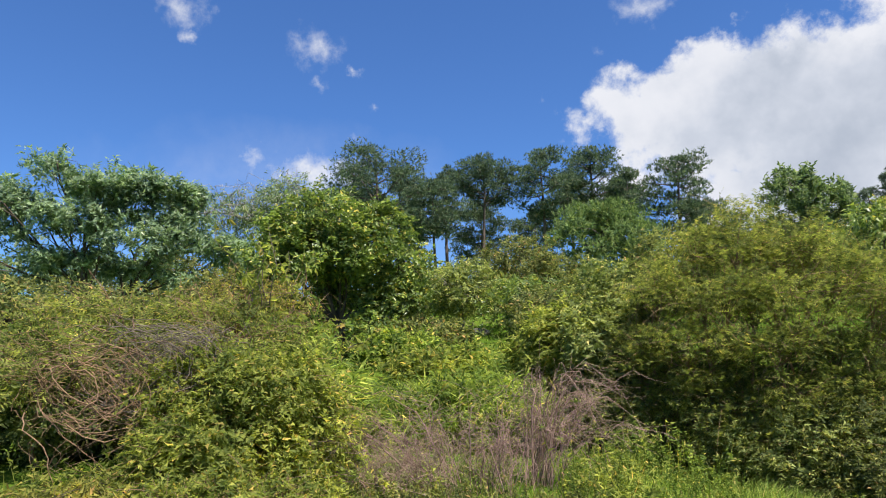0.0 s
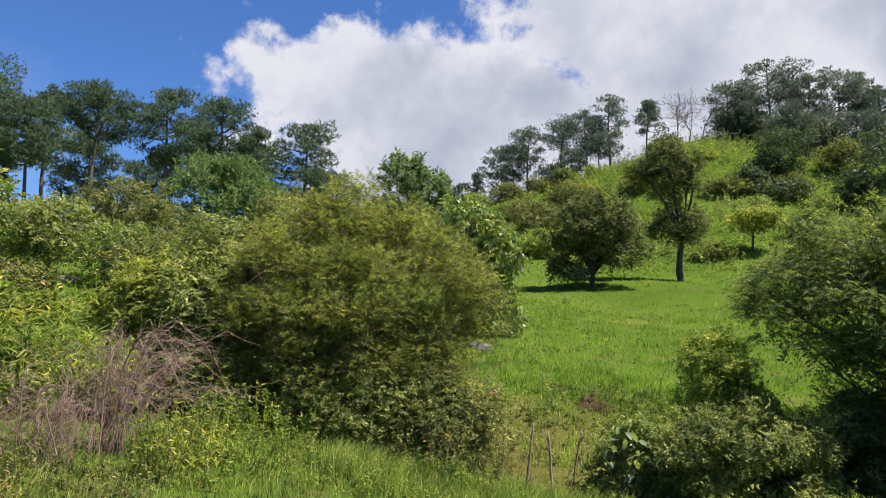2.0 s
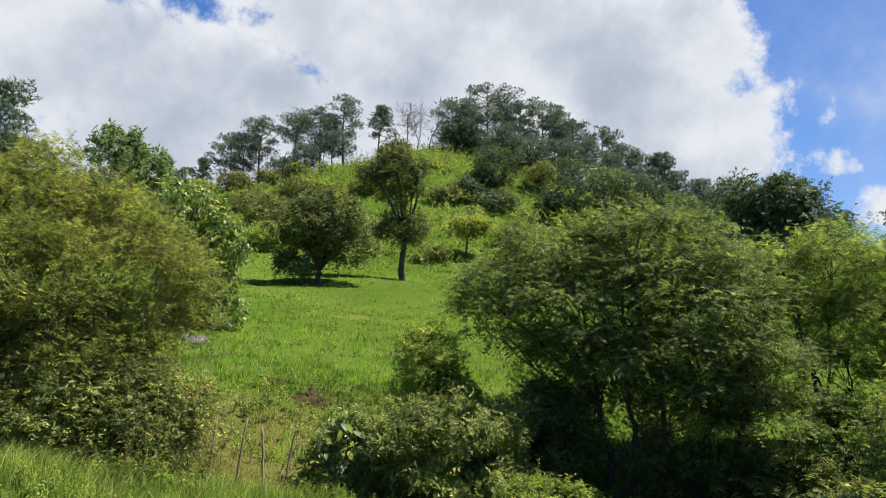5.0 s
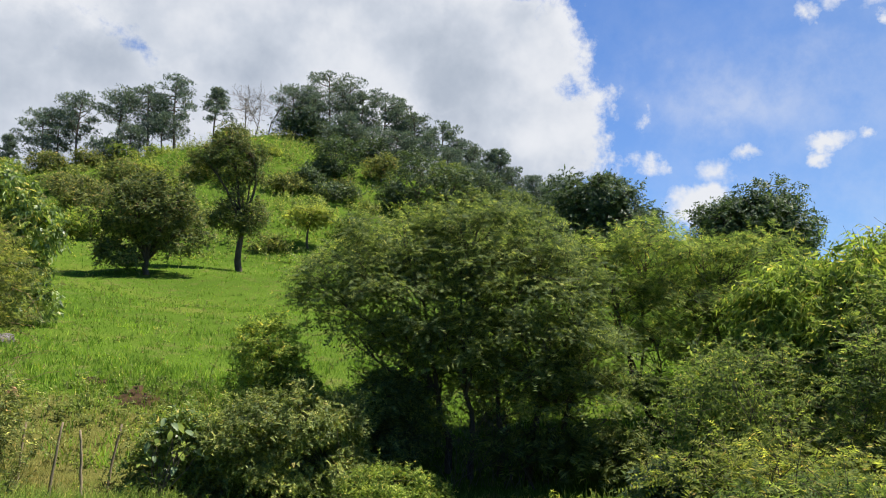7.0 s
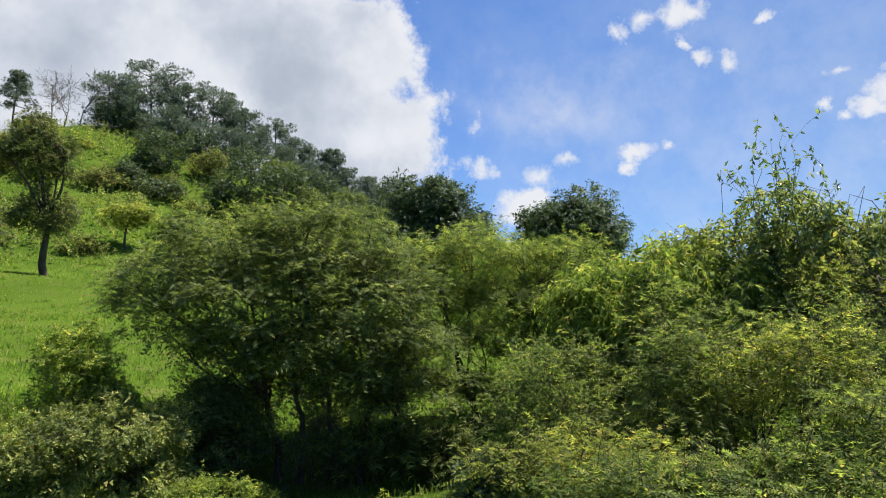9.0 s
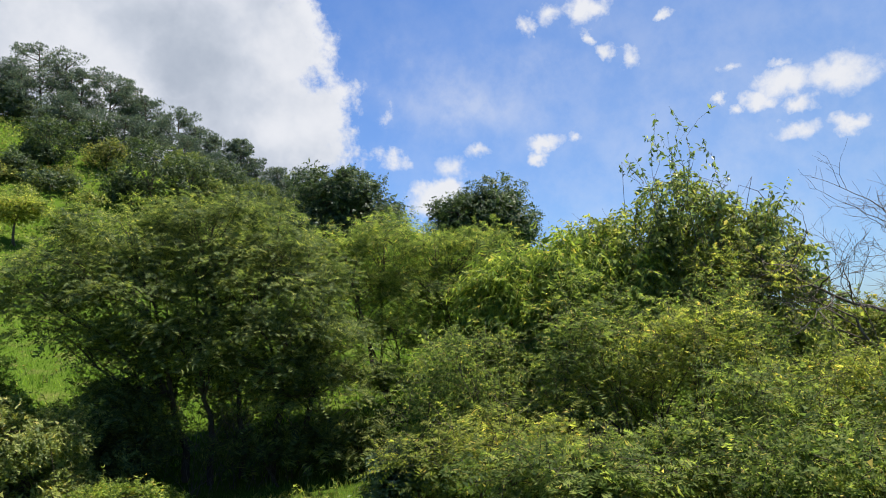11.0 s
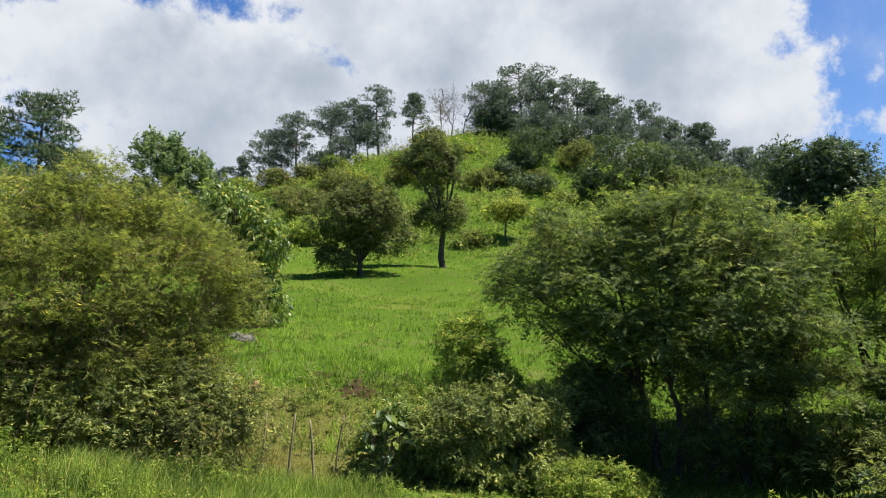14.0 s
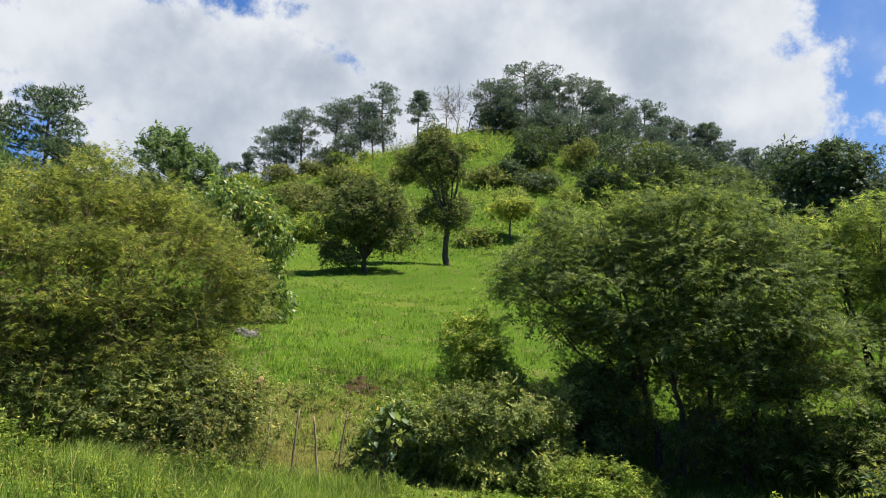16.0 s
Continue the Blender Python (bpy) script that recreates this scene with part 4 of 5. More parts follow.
plant("leafy_tree", "upright tree with pale broad leaves behind the mimosa", "tree", -19.3, 40, [(-0.6, 0, 6.4, 1.5, 1.4, 1.2), (0.9, 0, 5.4, 1.4, 1.4, 1.1), (-1.6, 0, 3.8, 1.3, 1.3, 1.1), (0.3, 0, 3.2, 1.9, 1.6, 1.2), (1.9, 0, 3.4, 1.2, 1.2, 1.0)], SILVER, 420, 6, 6, 0.4, 0.22, 0.11, "lance", girth=0.12, seed=56)
plant("leafy_tree", "tree with glossy dark broad leaves behind the mimosa", "tree", -13.9, 24, [(-0.2, 0, 3.6, 1.0, 1.0, 0.9), (0.5, 0, 2.9, 0.9, 0.9, 0.8), (-0.9, 0, 4.0, 0.9, 0.9, 0.7), (0.1, 0, 1.6, 1.0, 1.0, 0.8), (-0.3, 0, 0.8, 0.9, 0.9, 0.6), (0.6, 0, 0.6, 0.7, 0.8, 0.5)], BROAD, 520, 6, 6, 0.28, 0.17, 0.08, "hang", girth=0.09, seed=57)

# the thicket on the left
plant("thicket_bush", "sprawling olive-green bush draped with dry vines", "bush", -72, 9.5, lobes_for(5.0, 3.0, 0.55, 1.85, 14, 13), MIMOSA, 950, 6, 9, 0.2, 0.044, 0.023, "pinnate", stems=((-1, 0), (0, 0.2), (1, 0)), girth=0.035, bark=BROWNTWIG, wild=260, wild_long=0.4, seed=61, gap=-0.25, twigs=400, bare=0.28)
plant("thicket_bush", "tall tangled bush with yellowing leaves and bare twigs", "bush", -65.0, 10.5, lobes_for(2.6, 2.2, 0.2, 2.5, 10, 14), DRYLEAF, 600, 6, 8, 0.2, 0.044, 0.023, "open", stems=((-.4, 0), (.4, 0)), girth=0.035, bark=BROWNTWIG, wild=240, wild_long=0.5, seed=62, gap=-0.1, twigs=420, bare=0.35)
plant("thicket_bush", "low leafy bush with bright yellow-green leaves", "bush", -65.5, 7.5, lobes_for(2.9, 1.8, 0.0, 1.25, 14, 15), YELLOWGREEN, 1300, 6, 8, 0.17, 0.048, 0.028, "open", stems=((-.5, 0), (.5, 0)), girth=0.016, bark=BROWNTWIG, wild=420, wild_long=0.42, seed=63, twigs=160, gap=-0.35, shell=0.85, bare=0.1, core=50)
plant("thicket_bush", "low bush with small drying leaves beside dry stems", "bush", -78.5, 6.5, lobes_for(2.2, 0.9, 0.0, 0.32, 11, 16), DRYLEAF, 300, 6, 8, 0.14, 0.05, 0.022, "open", stems=((-.5, 0), (.5, 0)), girth=0.022, seed=64, twigs=160)
plant("thicket_bush", "low yellow-green bush at the edge of the verge", "bush", -67.5, 6.2, lobes_for(1.7, 0.8, 0.0, 0.4, 9, 45), YELLOWGREEN, 230, 5, 8, 0.15, 0.044, 0.024, "open", stems=((-.4, 0), (.4, 0)), girth=0.014, bark=BROWNTWIG, wild=120, wild_long=0.3, seed=135, twigs=160, bare=0.12)
plant("cane_plant", "clump of long drooping lance-shaped leaves", "shrub", -61.9, 9.0, lobes_for(1.5, 1.2, 0.1, 1.3, 6, 17), BRIGHT, 220, 3, 7, 0.4, 0.26, 0.03, "lance", girth=0.02, seed=65, group="cane plants")
plant("cane_plant", "wide clump of willow-like bright green leaves", "shrub", -48.5, 11.5, lobes_for(3.4, 2.0, 0.0, 0.8, 9, 18), BRIGHT, 420, 4, 7, 0.34, 0.22, 0.028, "lance", girth=0.02, seed=66, group="cane plants")
plant("cane_plant", "clump of slender green shoots beside the bramble", "shrub", -54.5, 12.5, lobes_for(3.0, 2.0, 0.0, 0.4, 9, 19), BRIGHT, 340, 4, 7, 0.34, 0.22, 0.028, "lance", girth=0.02, seed=67, group="cane plants")
plant("upright_bush", "upright bush with fresh green leaves", "bush", -39.4, 13, lobes_for(1.8, 1.8, 0.1, 2.85, 11, 20), YELLOWGREEN, 760, 6, 7, 0.2, 0.09, 0.042, "open", stems=((-.2, 0), (.2, 0)), girth=0.03, wild=150, wild_long=0.4, seed=68)
plant("upright_bush", "bush with yellow-green leaves beside the mimosa", "bush", -35.0, 12, lobes_for(1.8, 1.7, 0.1, 3.15, 12, 21), SHRUBLEAF, 820, 6, 7, 0.2, 0.08, 0.036, "open", stems=((-.2, 0), (.2, 0)), girth=0.03, wild=150, wild_long=0.4, seed=69)
plant("upright_bush", "small-leaved green bush in the thicket", "bush", -43.0, 15, lobes_for(2.2, 1.6, 0.0, 0.8, 9, 22), BRIGHT, 380, 6, 7, 0.22, 0.09, 0.04, "open", girth=0.03, wild=90, wild_long=0.3, seed=70)

# the large mimosa and its undergrowth
plant("mimosa_bush", "large feathery mimosa bush with dark stems inside", "bush", -25.1, 11.5, [(-0.19, 0.2, 3.45, 0.6, 0.9, 0.5), (0.78, 0.1, 3.42, 0.62, 0.9, 0.42), (1.55, 0, 3.0, 0.5, 0.8, 0.36), (2.12, 0, 2.62, 0.36, 0.7, 0.34), (-1.11, 0, 2.84, 0.6, 0.9, 0.55), (-0.24, -0.6, 2.69, 0.62, 0.6, 0.42),
      (0.63, -0.7, 2.59, 0.68, 0.6, 0.40), (1.72, -0.4, 2.51, 0.5, 0.6, 0.37), (2.32, -0.1, 2.2, 0.33, 0.6, 0.3), (-0.78, -0.8, 2.05, 0.58, 0.5, 0.36), (0.3, -0.9, 1.88, 0.66, 0.5, 0.33), (-1.4, -0.3, 1.78, 0.51, 0.7, 0.42), (1.33, -0.5, 1.89, 0.41, 0.5, 0.24),
      (-0.58, 1.0, 3.09, 0.9, 0.7, 0.55), (1.16, 1.0, 3.05, 0.9, 0.7, 0.58), (-1.6, 0.4, 2.2, 0.4, 0.7, 0.4), (-1.6, -0.2, 1.1, 0.6, 0.6, 0.5), (-0.5, -0.6, 1.25, 0.7, 0.5, 0.45), (0.7, -0.7, 1.2, 0.8, 0.5, 0.45), (1.5, -0.4, 1.25, 0.55, 0.6, 0.4), (1.1, -0.8, 0.6, 0.6, 0.4, 0.35), (-0.2, -0.8, 0.6, 0.6, 0.4, 0.35), (0.1, 0.1, 4.0, 0.3, 0.4, 0.3), (-0.7, 0.1, 3.6, 0.3, 0.4, 0.3), (2.2, 0.1, 1.75, 0.4, 0.6, 0.35)],
      MIMOSA, 3500, 5, 13, 0.22, 0.038, 0.019, "plume", stems=((-1.0, 0), (-0.5, 0), (0, 0.2), (0.5, -0.1), (0.9, 0.2)), girth=0.045, bark=BROWNTWIG, wild=520, wild_long=0.7, seed=71, gap=0.2, twigs=560, core=240, bare=0.1, shell=0.7)
plant("undergrowth_bush", "small leafy undergrowth at the foot of the mimosa", "bush", -17.9, 10.8, lobes_for(2.0, 1.4, 0.0, 1.75, 12, 24), OLIVE, 760, 6, 8, 0.18, 0.052, 0.022, "open", stems=((-.3, 0), (.3, 0)), girth=0.016, wild=160, wild_long=0.35, seed=73, twigs=200, bare=0.1, gap=-0.2)
plant("undergrowth_bush", "low leafy undergrowth beneath the mimosa", "bush", -24.0, 10.7, lobes_for(4.8, 1.0, 0.0, 1.25, 12, 23), SHRUBLEAF, 700, 6, 8, 0.18, 0.055, 0.022, "open", stems=((-1, 0), (1, 0)), girth=0.015, wild=120, wild_long=0.35, seed=72, twigs=150)
plant("undergrowth_bush", "drying twiggy growth beneath the mimosa", "bush", -27.5, 11.2, lobes_for(3.6, 0.9, 0.0, 1.3, 11, 46), DRYLEAF, 120, 5, 7, 0.17, 0.042, 0.022, "open", stems=((-1.2, 0), (-0.4, 0), (0.5, 0), (1.3, 0)), girth=0.016, bark=BROWNTWIG, seed=136, twigs=320, bare=0.2, gap=0.3)
plant("undergrowth_bush", "dense dark growth filling the shade behind the mimosa", "bush", -25.5, 12.7, lobes_for(5.2, 1.2, 0.0, 2.1, 14, 47), ACACIA, 800, 5, 8, 0.22, 0.075, 0.032, "open", stems=((-1.6, 0), (-0.5, 0), (0.6, 0), (1.6, 0)), girth=0.02, wild=100, wild_long=0.4, seed=137, twigs=160, core=120, gap=-0.4)
plant("undergrowth_bush", "dense dark bush at the edge of the acacia's shade", "bush", 13.8, 12.9, lobes_for(2.0, 1.4, 0.0, 1.95, 11, 48), ACACIA, 560, 5, 8, 0.2, 0.065, 0.03, "open", stems=((-0.4, 0), (0.3, 0)), girth=0.02, wild=90, wild_long=0.35, seed=138, twigs=100, core=90, gap=-0.3)
# shrubs beyond the fence
plant("shrub", "slender green shrub beyond the fence", "bush", 5.6, 12.5, [(-0.3, 0, 2.3, 0.55, 0.5, 0.5), (0.1, 0, 1.6, 0.55, 0.5, 0.45), (-0.5, 0, 1.5, 0.4, 0.4, 0.4), (0.6, 0, 1.2, 0.45, 0.4, 0.35), (0.2, 0, 0.9, 0.6, 0.5, 0.4)], BRIGHT, 760, 6, 8, 0.16, 0.058, 0.026, "open", stems=((0, 0), (.2, 0)), girth=0.03, gap=0.1, core=60, wild=110, wild_long=0.3, seed=75)
plant("shrub", "low spreading green bush beside the fence", "bush", 5.0, 11.5, lobes_for(3.6, 1.6, 0.0, 1.45, 12, 26), SHRUBLEAF, 1400, 5, 9, 0.18, 0.048, 0.025, "open", stems=((-.6, 0), (.6, 0)), girth=0.02, gap=0.1, core=120, wild=260, wild_long=0.35, seed=76)
plant("shrub", "low bush with fine dull green leaves", "bush", 14.0, 10.8, lobes_for(1.9, 1.2, 0.0, 0.5, 9, 27), BRIGHT, 620, 6, 8, 0.16, 0.045, 0.02, "open", girth=0.02, wild=120, wild_long=0.25, seed=77)


def big_leaf_plant(az, r):
    rng = np.random.default_rng(78)
    root = thing("big_leaf_plant", spot(az, r), "plant with large pale heart-shaped leaves by the fence", "plant")
    n = 20
    tip = np.stack([rng.normal(size=n) * 0.26, rng.uniform(-0.35, 0.1, n), rng.uniform(0.45, 1.15, n)], 1)
    stalk = bent(np.zeros((n, 3)), tip, 6, rng, 0.2, 0.1)
    for one in range(n):
        v, f = tubes(stalk[one:one + 1], np.linspace(0.010, 0.004, 6)[None], 5)
        s = part("stalk", mesh_of("stalk", v, f, GREYSTEM, True), root)
        way = unit(np.array([[tip[one, 0] * 1.6 + rng.normal() * 0.3, -0.7, -0.5 + rng.normal() * 0.35]]))
        side = unit(np.cross(way, np.array([[0, -0.6, 1.0]])))
        nor = np.cross(side, way)
        k, size = 9, rng.uniform(0.11, 0.19)
        u = np.linspace(0, 1, k)[:, None]
        w = np.sin(np.pi * np.clip(u * 0.86 + 0.14, 0, 1)) ** 0.8 * size * 0.25
        mid = tip[one] + way * size * u - nor * (u ** 2) * size * 0.22
        v = np.concatenate([mid + side * w + nor * w * 0.25, mid, mid - side * w + nor * w * 0.25])
        a = np.arange(k - 1)
        f = np.concatenate([np.stack([a, a + 1, a + 1 + k, a + k], 1), np.stack([a + k, a + k + 1, a + 1 + 2 * k, a + 2 * k], 1)])
        part("leaf", mesh_of("leaf", v, f, SILVER if rng.random() < 0.65 else BRIGHT, True), s)


big_leaf_plant(-2.9, 11.2)
plant("shrub", "dark leafy growth round the fence corner", "bush", -2.0, 11.6, lobes_for(1.3, 1.0, 0.0, 1.2, 7, 28), BROAD, 260, 6, 7, 0.16, 0.08, 0.036, "open", girth=0.02, seed=79)

# the acacia and the thicket on the right
plant("acacia_tree", "broad layered acacia with fine dark leaves and several stems", "tree", 21.8, 13, [(-0.2, 0.3, 4.51, 1.31, 1.3, 0.39), (-1.67, 0.2, 4.24, 1.17, 1.1, 0.39), (-2.41, 0.1, 3.71, 1.02, 1.0, 0.33), (-3.01, 0, 3.14, 0.69, 0.8, 0.38), (-1.65, -0.5, 3.22, 1.1, 0.9, 0.36), (-0.37, -0.4, 3.72, 1.27, 0.9, 0.4),
      (0.78, 0.1, 3.96, 0.73, 1.0, 0.38), (0.49, -0.8, 3.11, 1.11, 0.8, 0.37), (1.37, -0.2, 3.33, 0.72, 0.9, 0.41), (-0.75, -0.9, 2.62, 1.15, 0.7, 0.3), (-2.66, -0.2, 2.67, 0.74, 0.7, 0.17), (0.91, -1.0, 2.52, 1.0, 0.7, 0.36), (1.78, -0.5, 2.12, 0.75, 0.8, 0.32), (2.11, -0.6, 1.63, 0.64, 0.7, 0.23),
      (0.53, -1.1, 1.88, 1.02, 0.6, 0.3), (-0.43, -0.9, 2.13, 0.78, 0.6, 0.24), (-1.63, -0.4, 2.18, 0.49, 0.7, 0.32), (-1.96, -0.3, 1.31, 0.66, 0.8, 0.51), (1.3, -0.9, 1.37, 0.95, 0.6, 0.24), (-0.9, 1.3, 3.7, 1.3, 0.8, 0.5), (0.6, 1.3, 3.5, 1.2, 0.8, 0.5), (1.5, 1.2, 2.6, 1.0, 0.7, 0.5), (0.2, 1.2, 2.5, 1.2, 0.7, 0.6), (-1.61, 1.0, 2.35, 0.81, 0.6, 0.5), (0.2, 0.9, 1.7, 1.2, 0.5, 0.5), (1.5, 0.9, 1.6, 1.0, 0.5, 0.5), (-0.8, 0.9, 1.7, 0.8, 0.5, 0.5)],
      ACACIA, 3400, 5, 16, 0.28, 0.046, 0.025, "pinnate", stems=((-0.3, 0), (0.2, 0.1), (0.7, -0.1), (-0.7, 0.2), (1.2, 0.2)), girth=0.06, fork=0.9, wild=160, wild_long=0.4, shell=0.38, seed=81, gap=0.12, twigs=420, core=600)
plant("undergrowth_bush", "dark shaded undergrowth beneath the acacia", "bush", 23.5, 14.6, lobes_for(5.6, 1.4, 0.0, 1.3, 12, 43), OLIVE, 220, 5, 7, 0.22, 0.08, 0.034, "open", girth=0.02, seed=133, stems=((-1.5, 0), (0, 0), (1.5, 0)), twigs=160, gap=0.2, wild=60, wild_long=0.4)
plant("undergrowth_bush", "dark leafy growth at the foot of the acacia", "bush", 28.5, 12.2, lobes_for(3.2, 1.2, 0.0, 1.0, 10, 44), ACACIA, 380, 5, 8, 0.2, 0.064, 0.026, "pinnate", girth=0.02, seed=134, stems=((-0.6, 0), (0.6, 0)), twigs=120, core=60, gap=-0.3, wild=120, wild_long=0.4)
plant("feathery_tree", "feathery bright green tree beside the acacia", "tree", 37.5, 14.5, [(-1.87, 0, 3.4, 0.7, 0.9, 0.47), (-0.82, 0.1, 3.64, 0.83, 1.0, 0.51), (0.24, 0, 3.37, 0.82, 0.9, 0.53), (1.17, 0, 3.35, 0.69, 0.9, 0.59), (-1.26, -0.4, 2.66, 0.91, 0.8, 0.51), (-0.01, -0.5, 2.53, 0.9, 0.8, 0.51),
      (1.11, -0.4, 2.4, 0.78, 0.8, 0.51), (-0.69, -0.7, 1.76, 0.77, 0.7, 0.44), (0.4, -0.8, 1.53, 0.81, 0.7, 0.49), (1.4, -0.6, 1.62, 0.75, 0.7, 0.49), (-0.38, -0.5, 0.76, 0.67, 0.6, 0.49), (-0.01, 0.9, 2.34, 2.07, 0.6, 1.25)],
      FEATHER, 1600, 6, 10, 0.24, 0.062, 0.022, "pinnate", stems=((-0.5, 0), (0.4, 0.1)), girth=0.06, wild=220, wild_long=0.5, seed=82, gap=-0.25, twigs=260, core=240)
plant("vine_bush", "tall thicket overgrown with climbing vines", "bush", 57.5, 13.5, [(0.2, 0, 3.7, 0.7, 0.8, 0.8), (-0.6, 0, 3.0, 1.3, 1.0, 0.7), (0.9, 0, 2.9, 1.2, 1.0, 0.8), (-1.9, 0, 2.5, 1.2, 1.0, 0.7), (1.6, 0, 3.05, 0.5, 0.7, 0.6), (1.75, 0, 3.5, 0.28, 0.4, 0.3), (1.5, 0, 2.3, 0.7, 0.8, 0.6), (-1.2, 0, 3.05, 0.6, 0.7, 0.45), (0.2, -0.5, 2.0, 1.6, 0.9, 0.9), (-1.6, -0.3, 1.4, 1.2, 0.9, 0.8), (1.8, -0.3, 1.2, 0.9, 0.9, 0.6)],
      SHRUBLEAF, 1250, 5, 6, 0.26, 0.105, 0.050, "hang", stems=((-0.5, 0), (0.4, 0.1), (1, 0)), girth=0.05, wild=220, wild_long=0.6, seed=83, gap=0.05, twigs=340, bare=0.3, core=30)
plant("vine_bush", "thicket with long hanging green leaves", "bush", 48.0, 13.0, [(0, 0, 2.9, 1.1, 1.0, 0.7), (-1.0, 0, 2.6, 0.9, 0.9, 0.7), (0.9, 0, 2.8, 0.9, 0.9, 0.8), (0, -0.3, 1.9, 1.4, 0.9, 0.8), (0.2, -0.4, 1.1, 1.4, 0.9, 0.8)],
      BRIGHT, 900, 6, 6, 0.26, 0.135, 0.036, "hang", stems=((-0.3, 0), (0.4, 0.1)), girth=0.04, wild=180, wild_long=0.55, seed=84, twigs=200, bare=0.15, core=150)
rng = np.random.default_rng(55)
THICKET = [("near green thicket with fine leaves", FEATHER), ("tangled thicket of dull green shoots", OLIVE), ("leafy thicket of thin arching stems", FEATHER), ("tangled thicket with yellow-tipped shoots", YELLOWGREEN)]
for row, (r, h, first, gap_az) in enumerate([(7.3, 0.75, 45.5, 11.0), (8.5, 1.35, 43.5, 10.5), (9.7, 1.95, 39.0, 10.5), (10.9, 2.45, 42.0, 10.0), (12.2, 2.9, 41.0, 10.5)]):
    for k in range(5):
        az = first + k * gap_az + rng.uniform(-2, 2)
        if az > 84 or (row, k) == (1, 1):
            continue
        green, low = az < 50, row < 2
        label, leaf = THICKET[((0, 3) if low else (2, 0))[(k + row) % 2] if green else (0, 3, 0, 1, 0)[(2 * k + row) % 5] if low else (0, 3, 0, 3, 3)[(2 * k + row) % 5]]
        w, hh = rng.uniform(1.7, 2.6), h * rng.uniform(0.8, 1.12)
        if az > 63:
            hh = min(hh, 1.25)
        plant("thicket_bush", label, "bush", az, r + rng.uniform(-0.35, 0.35), lobes_for(w, 1.6, 0.0, hh, 10, 800 + 10 * row + k), leaf, 280, 4, 12, 0.19, 0.038, 0.022, ("pinnate", "pinnate", "open")[(k + row) % 3],
              stems=((-0.4, 0), (0.4, 0)), girth=0.018, wild=130, wild_long=0.5, seed=850 + 10 * row + k, twigs=60, gap=0.02, shell=0.6, core=40, group="roadside thicket")

plant("thicket_bush", "low olive thicket behind the leafless tree", "bush", 67.8, 15.5, lobes_for(2.8, 1.6, 0.0, 1.75, 10, 61), YELLOWGREEN, 260, 5, 8, 0.2, 0.06, 0.032, "open", stems=((-0.4, 0), (0.4, 0)), girth=0.02, wild=110, wild_long=0.5, seed=871, twigs=80, core=50, group="roadside thicket")
plant("thicket_bush", "low olive thicket behind the leafless tree", "bush", 72.6, 15.5, lobes_for(3.2, 1.6, 0.0, 1.75, 10, 62), OLIVE, 260, 5, 8, 0.2, 0.06, 0.032, "open", stems=((-0.4, 0), (0.4, 0)), girth=0.02, wild=110, wild_long=0.5, seed=872, twigs=80, core=50, group="roadside thicket")


def bare_tree(az, r, h, spread, seed, label, thick0=0.055, least=0.0028, levels=6, group=""):
    """A leafless tree: crooked limbs that fork again and again into fine twigs."""
    rng = np.random.default_rng(seed)
    root = thing("bare_tree", spot(az, r), label, "tree", group)
    start, way = np.array([[0, 0, -0.2]]), np.array([[0.05, 0, 1.0]])
    long, thick = np.array([h * (0.34 if levels > 5 else 0.42)]), np.array([thick0])
    for level in range(levels):
        k = 6
        n = len(start)
        u = np.linspace(0, 1, k)
        p = start[:, None] + way[:, None] * (u[None] * long[:, None])[..., None]
        p = p + np.cumsum(rng.normal(size=p.shape), 1) * (long[:, None] * 0.045)[..., None] * u[None, :, None]
        v, f = tubes(p, thick[:, None] * np.linspace(1, 0.68, k)[None], 6 if level < 2 else 3)
        name = ("trunk", "limb", "branch", "branch", "twig_work", "twig_work")[level]
        ob = part(name, mesh_of(name, v, f, GREYSTEM, True), root)
        if level > 1:
            tagged(ob, kind="stuff")
        kids = (4, 4, 4, 3, 3, 0)[level]
        if level == levels - 1:
            break
        at = np.array([k - 1, 3, 4, 2])[:kids] if level else np.array([k - 1, k - 1, k - 2, k - 3])
        start = p[:, at].reshape(-1, 3)
        par = np.repeat(unit(p[:, -1] - p[:, 0]), kids, 0)
        side = unit(rng.normal(size=par.shape) * np.array([spread, 0.8, 0.6]))
        way = unit(par * 0.75 + side * 0.85 + np.array([0, 0, 0.12]))
        long = np.repeat(long, kids) * rng.uniform(0.5, 0.85, len(par))
        thick = np.repeat(thick, kids) * rng.uniform(0.42, 0.62, len(par))
        thick = np.maximum(thick, least)


bare_tree(71.5, 13, 4.9, 1.3, 88, "leafless tangled tree with grey twigs")
for i, (az, h) in enumerate([(2.1, 8.4), (3.1, 8.0), (4.1, 8.6)]):
    bare_tree(az, 112, h, 0.5, 260 + i, "thin leafless tree on the hill crest", 0.10, 0.02, 5, "bare trees on the hill")


plant("pale_shrub", "small shrub with whitish leaves at the edge of the thicket", "bush", 34.4, 9.6, lobes_for(0.8, 0.7, 0.0, 0.85, 6, 49), SILVER, 150, 5, 6, 0.15, 0.075, 0.038, "open", girth=0.014, seed=139, twigs=50, gap=-0.2, wild=30, wild_long=0.25)


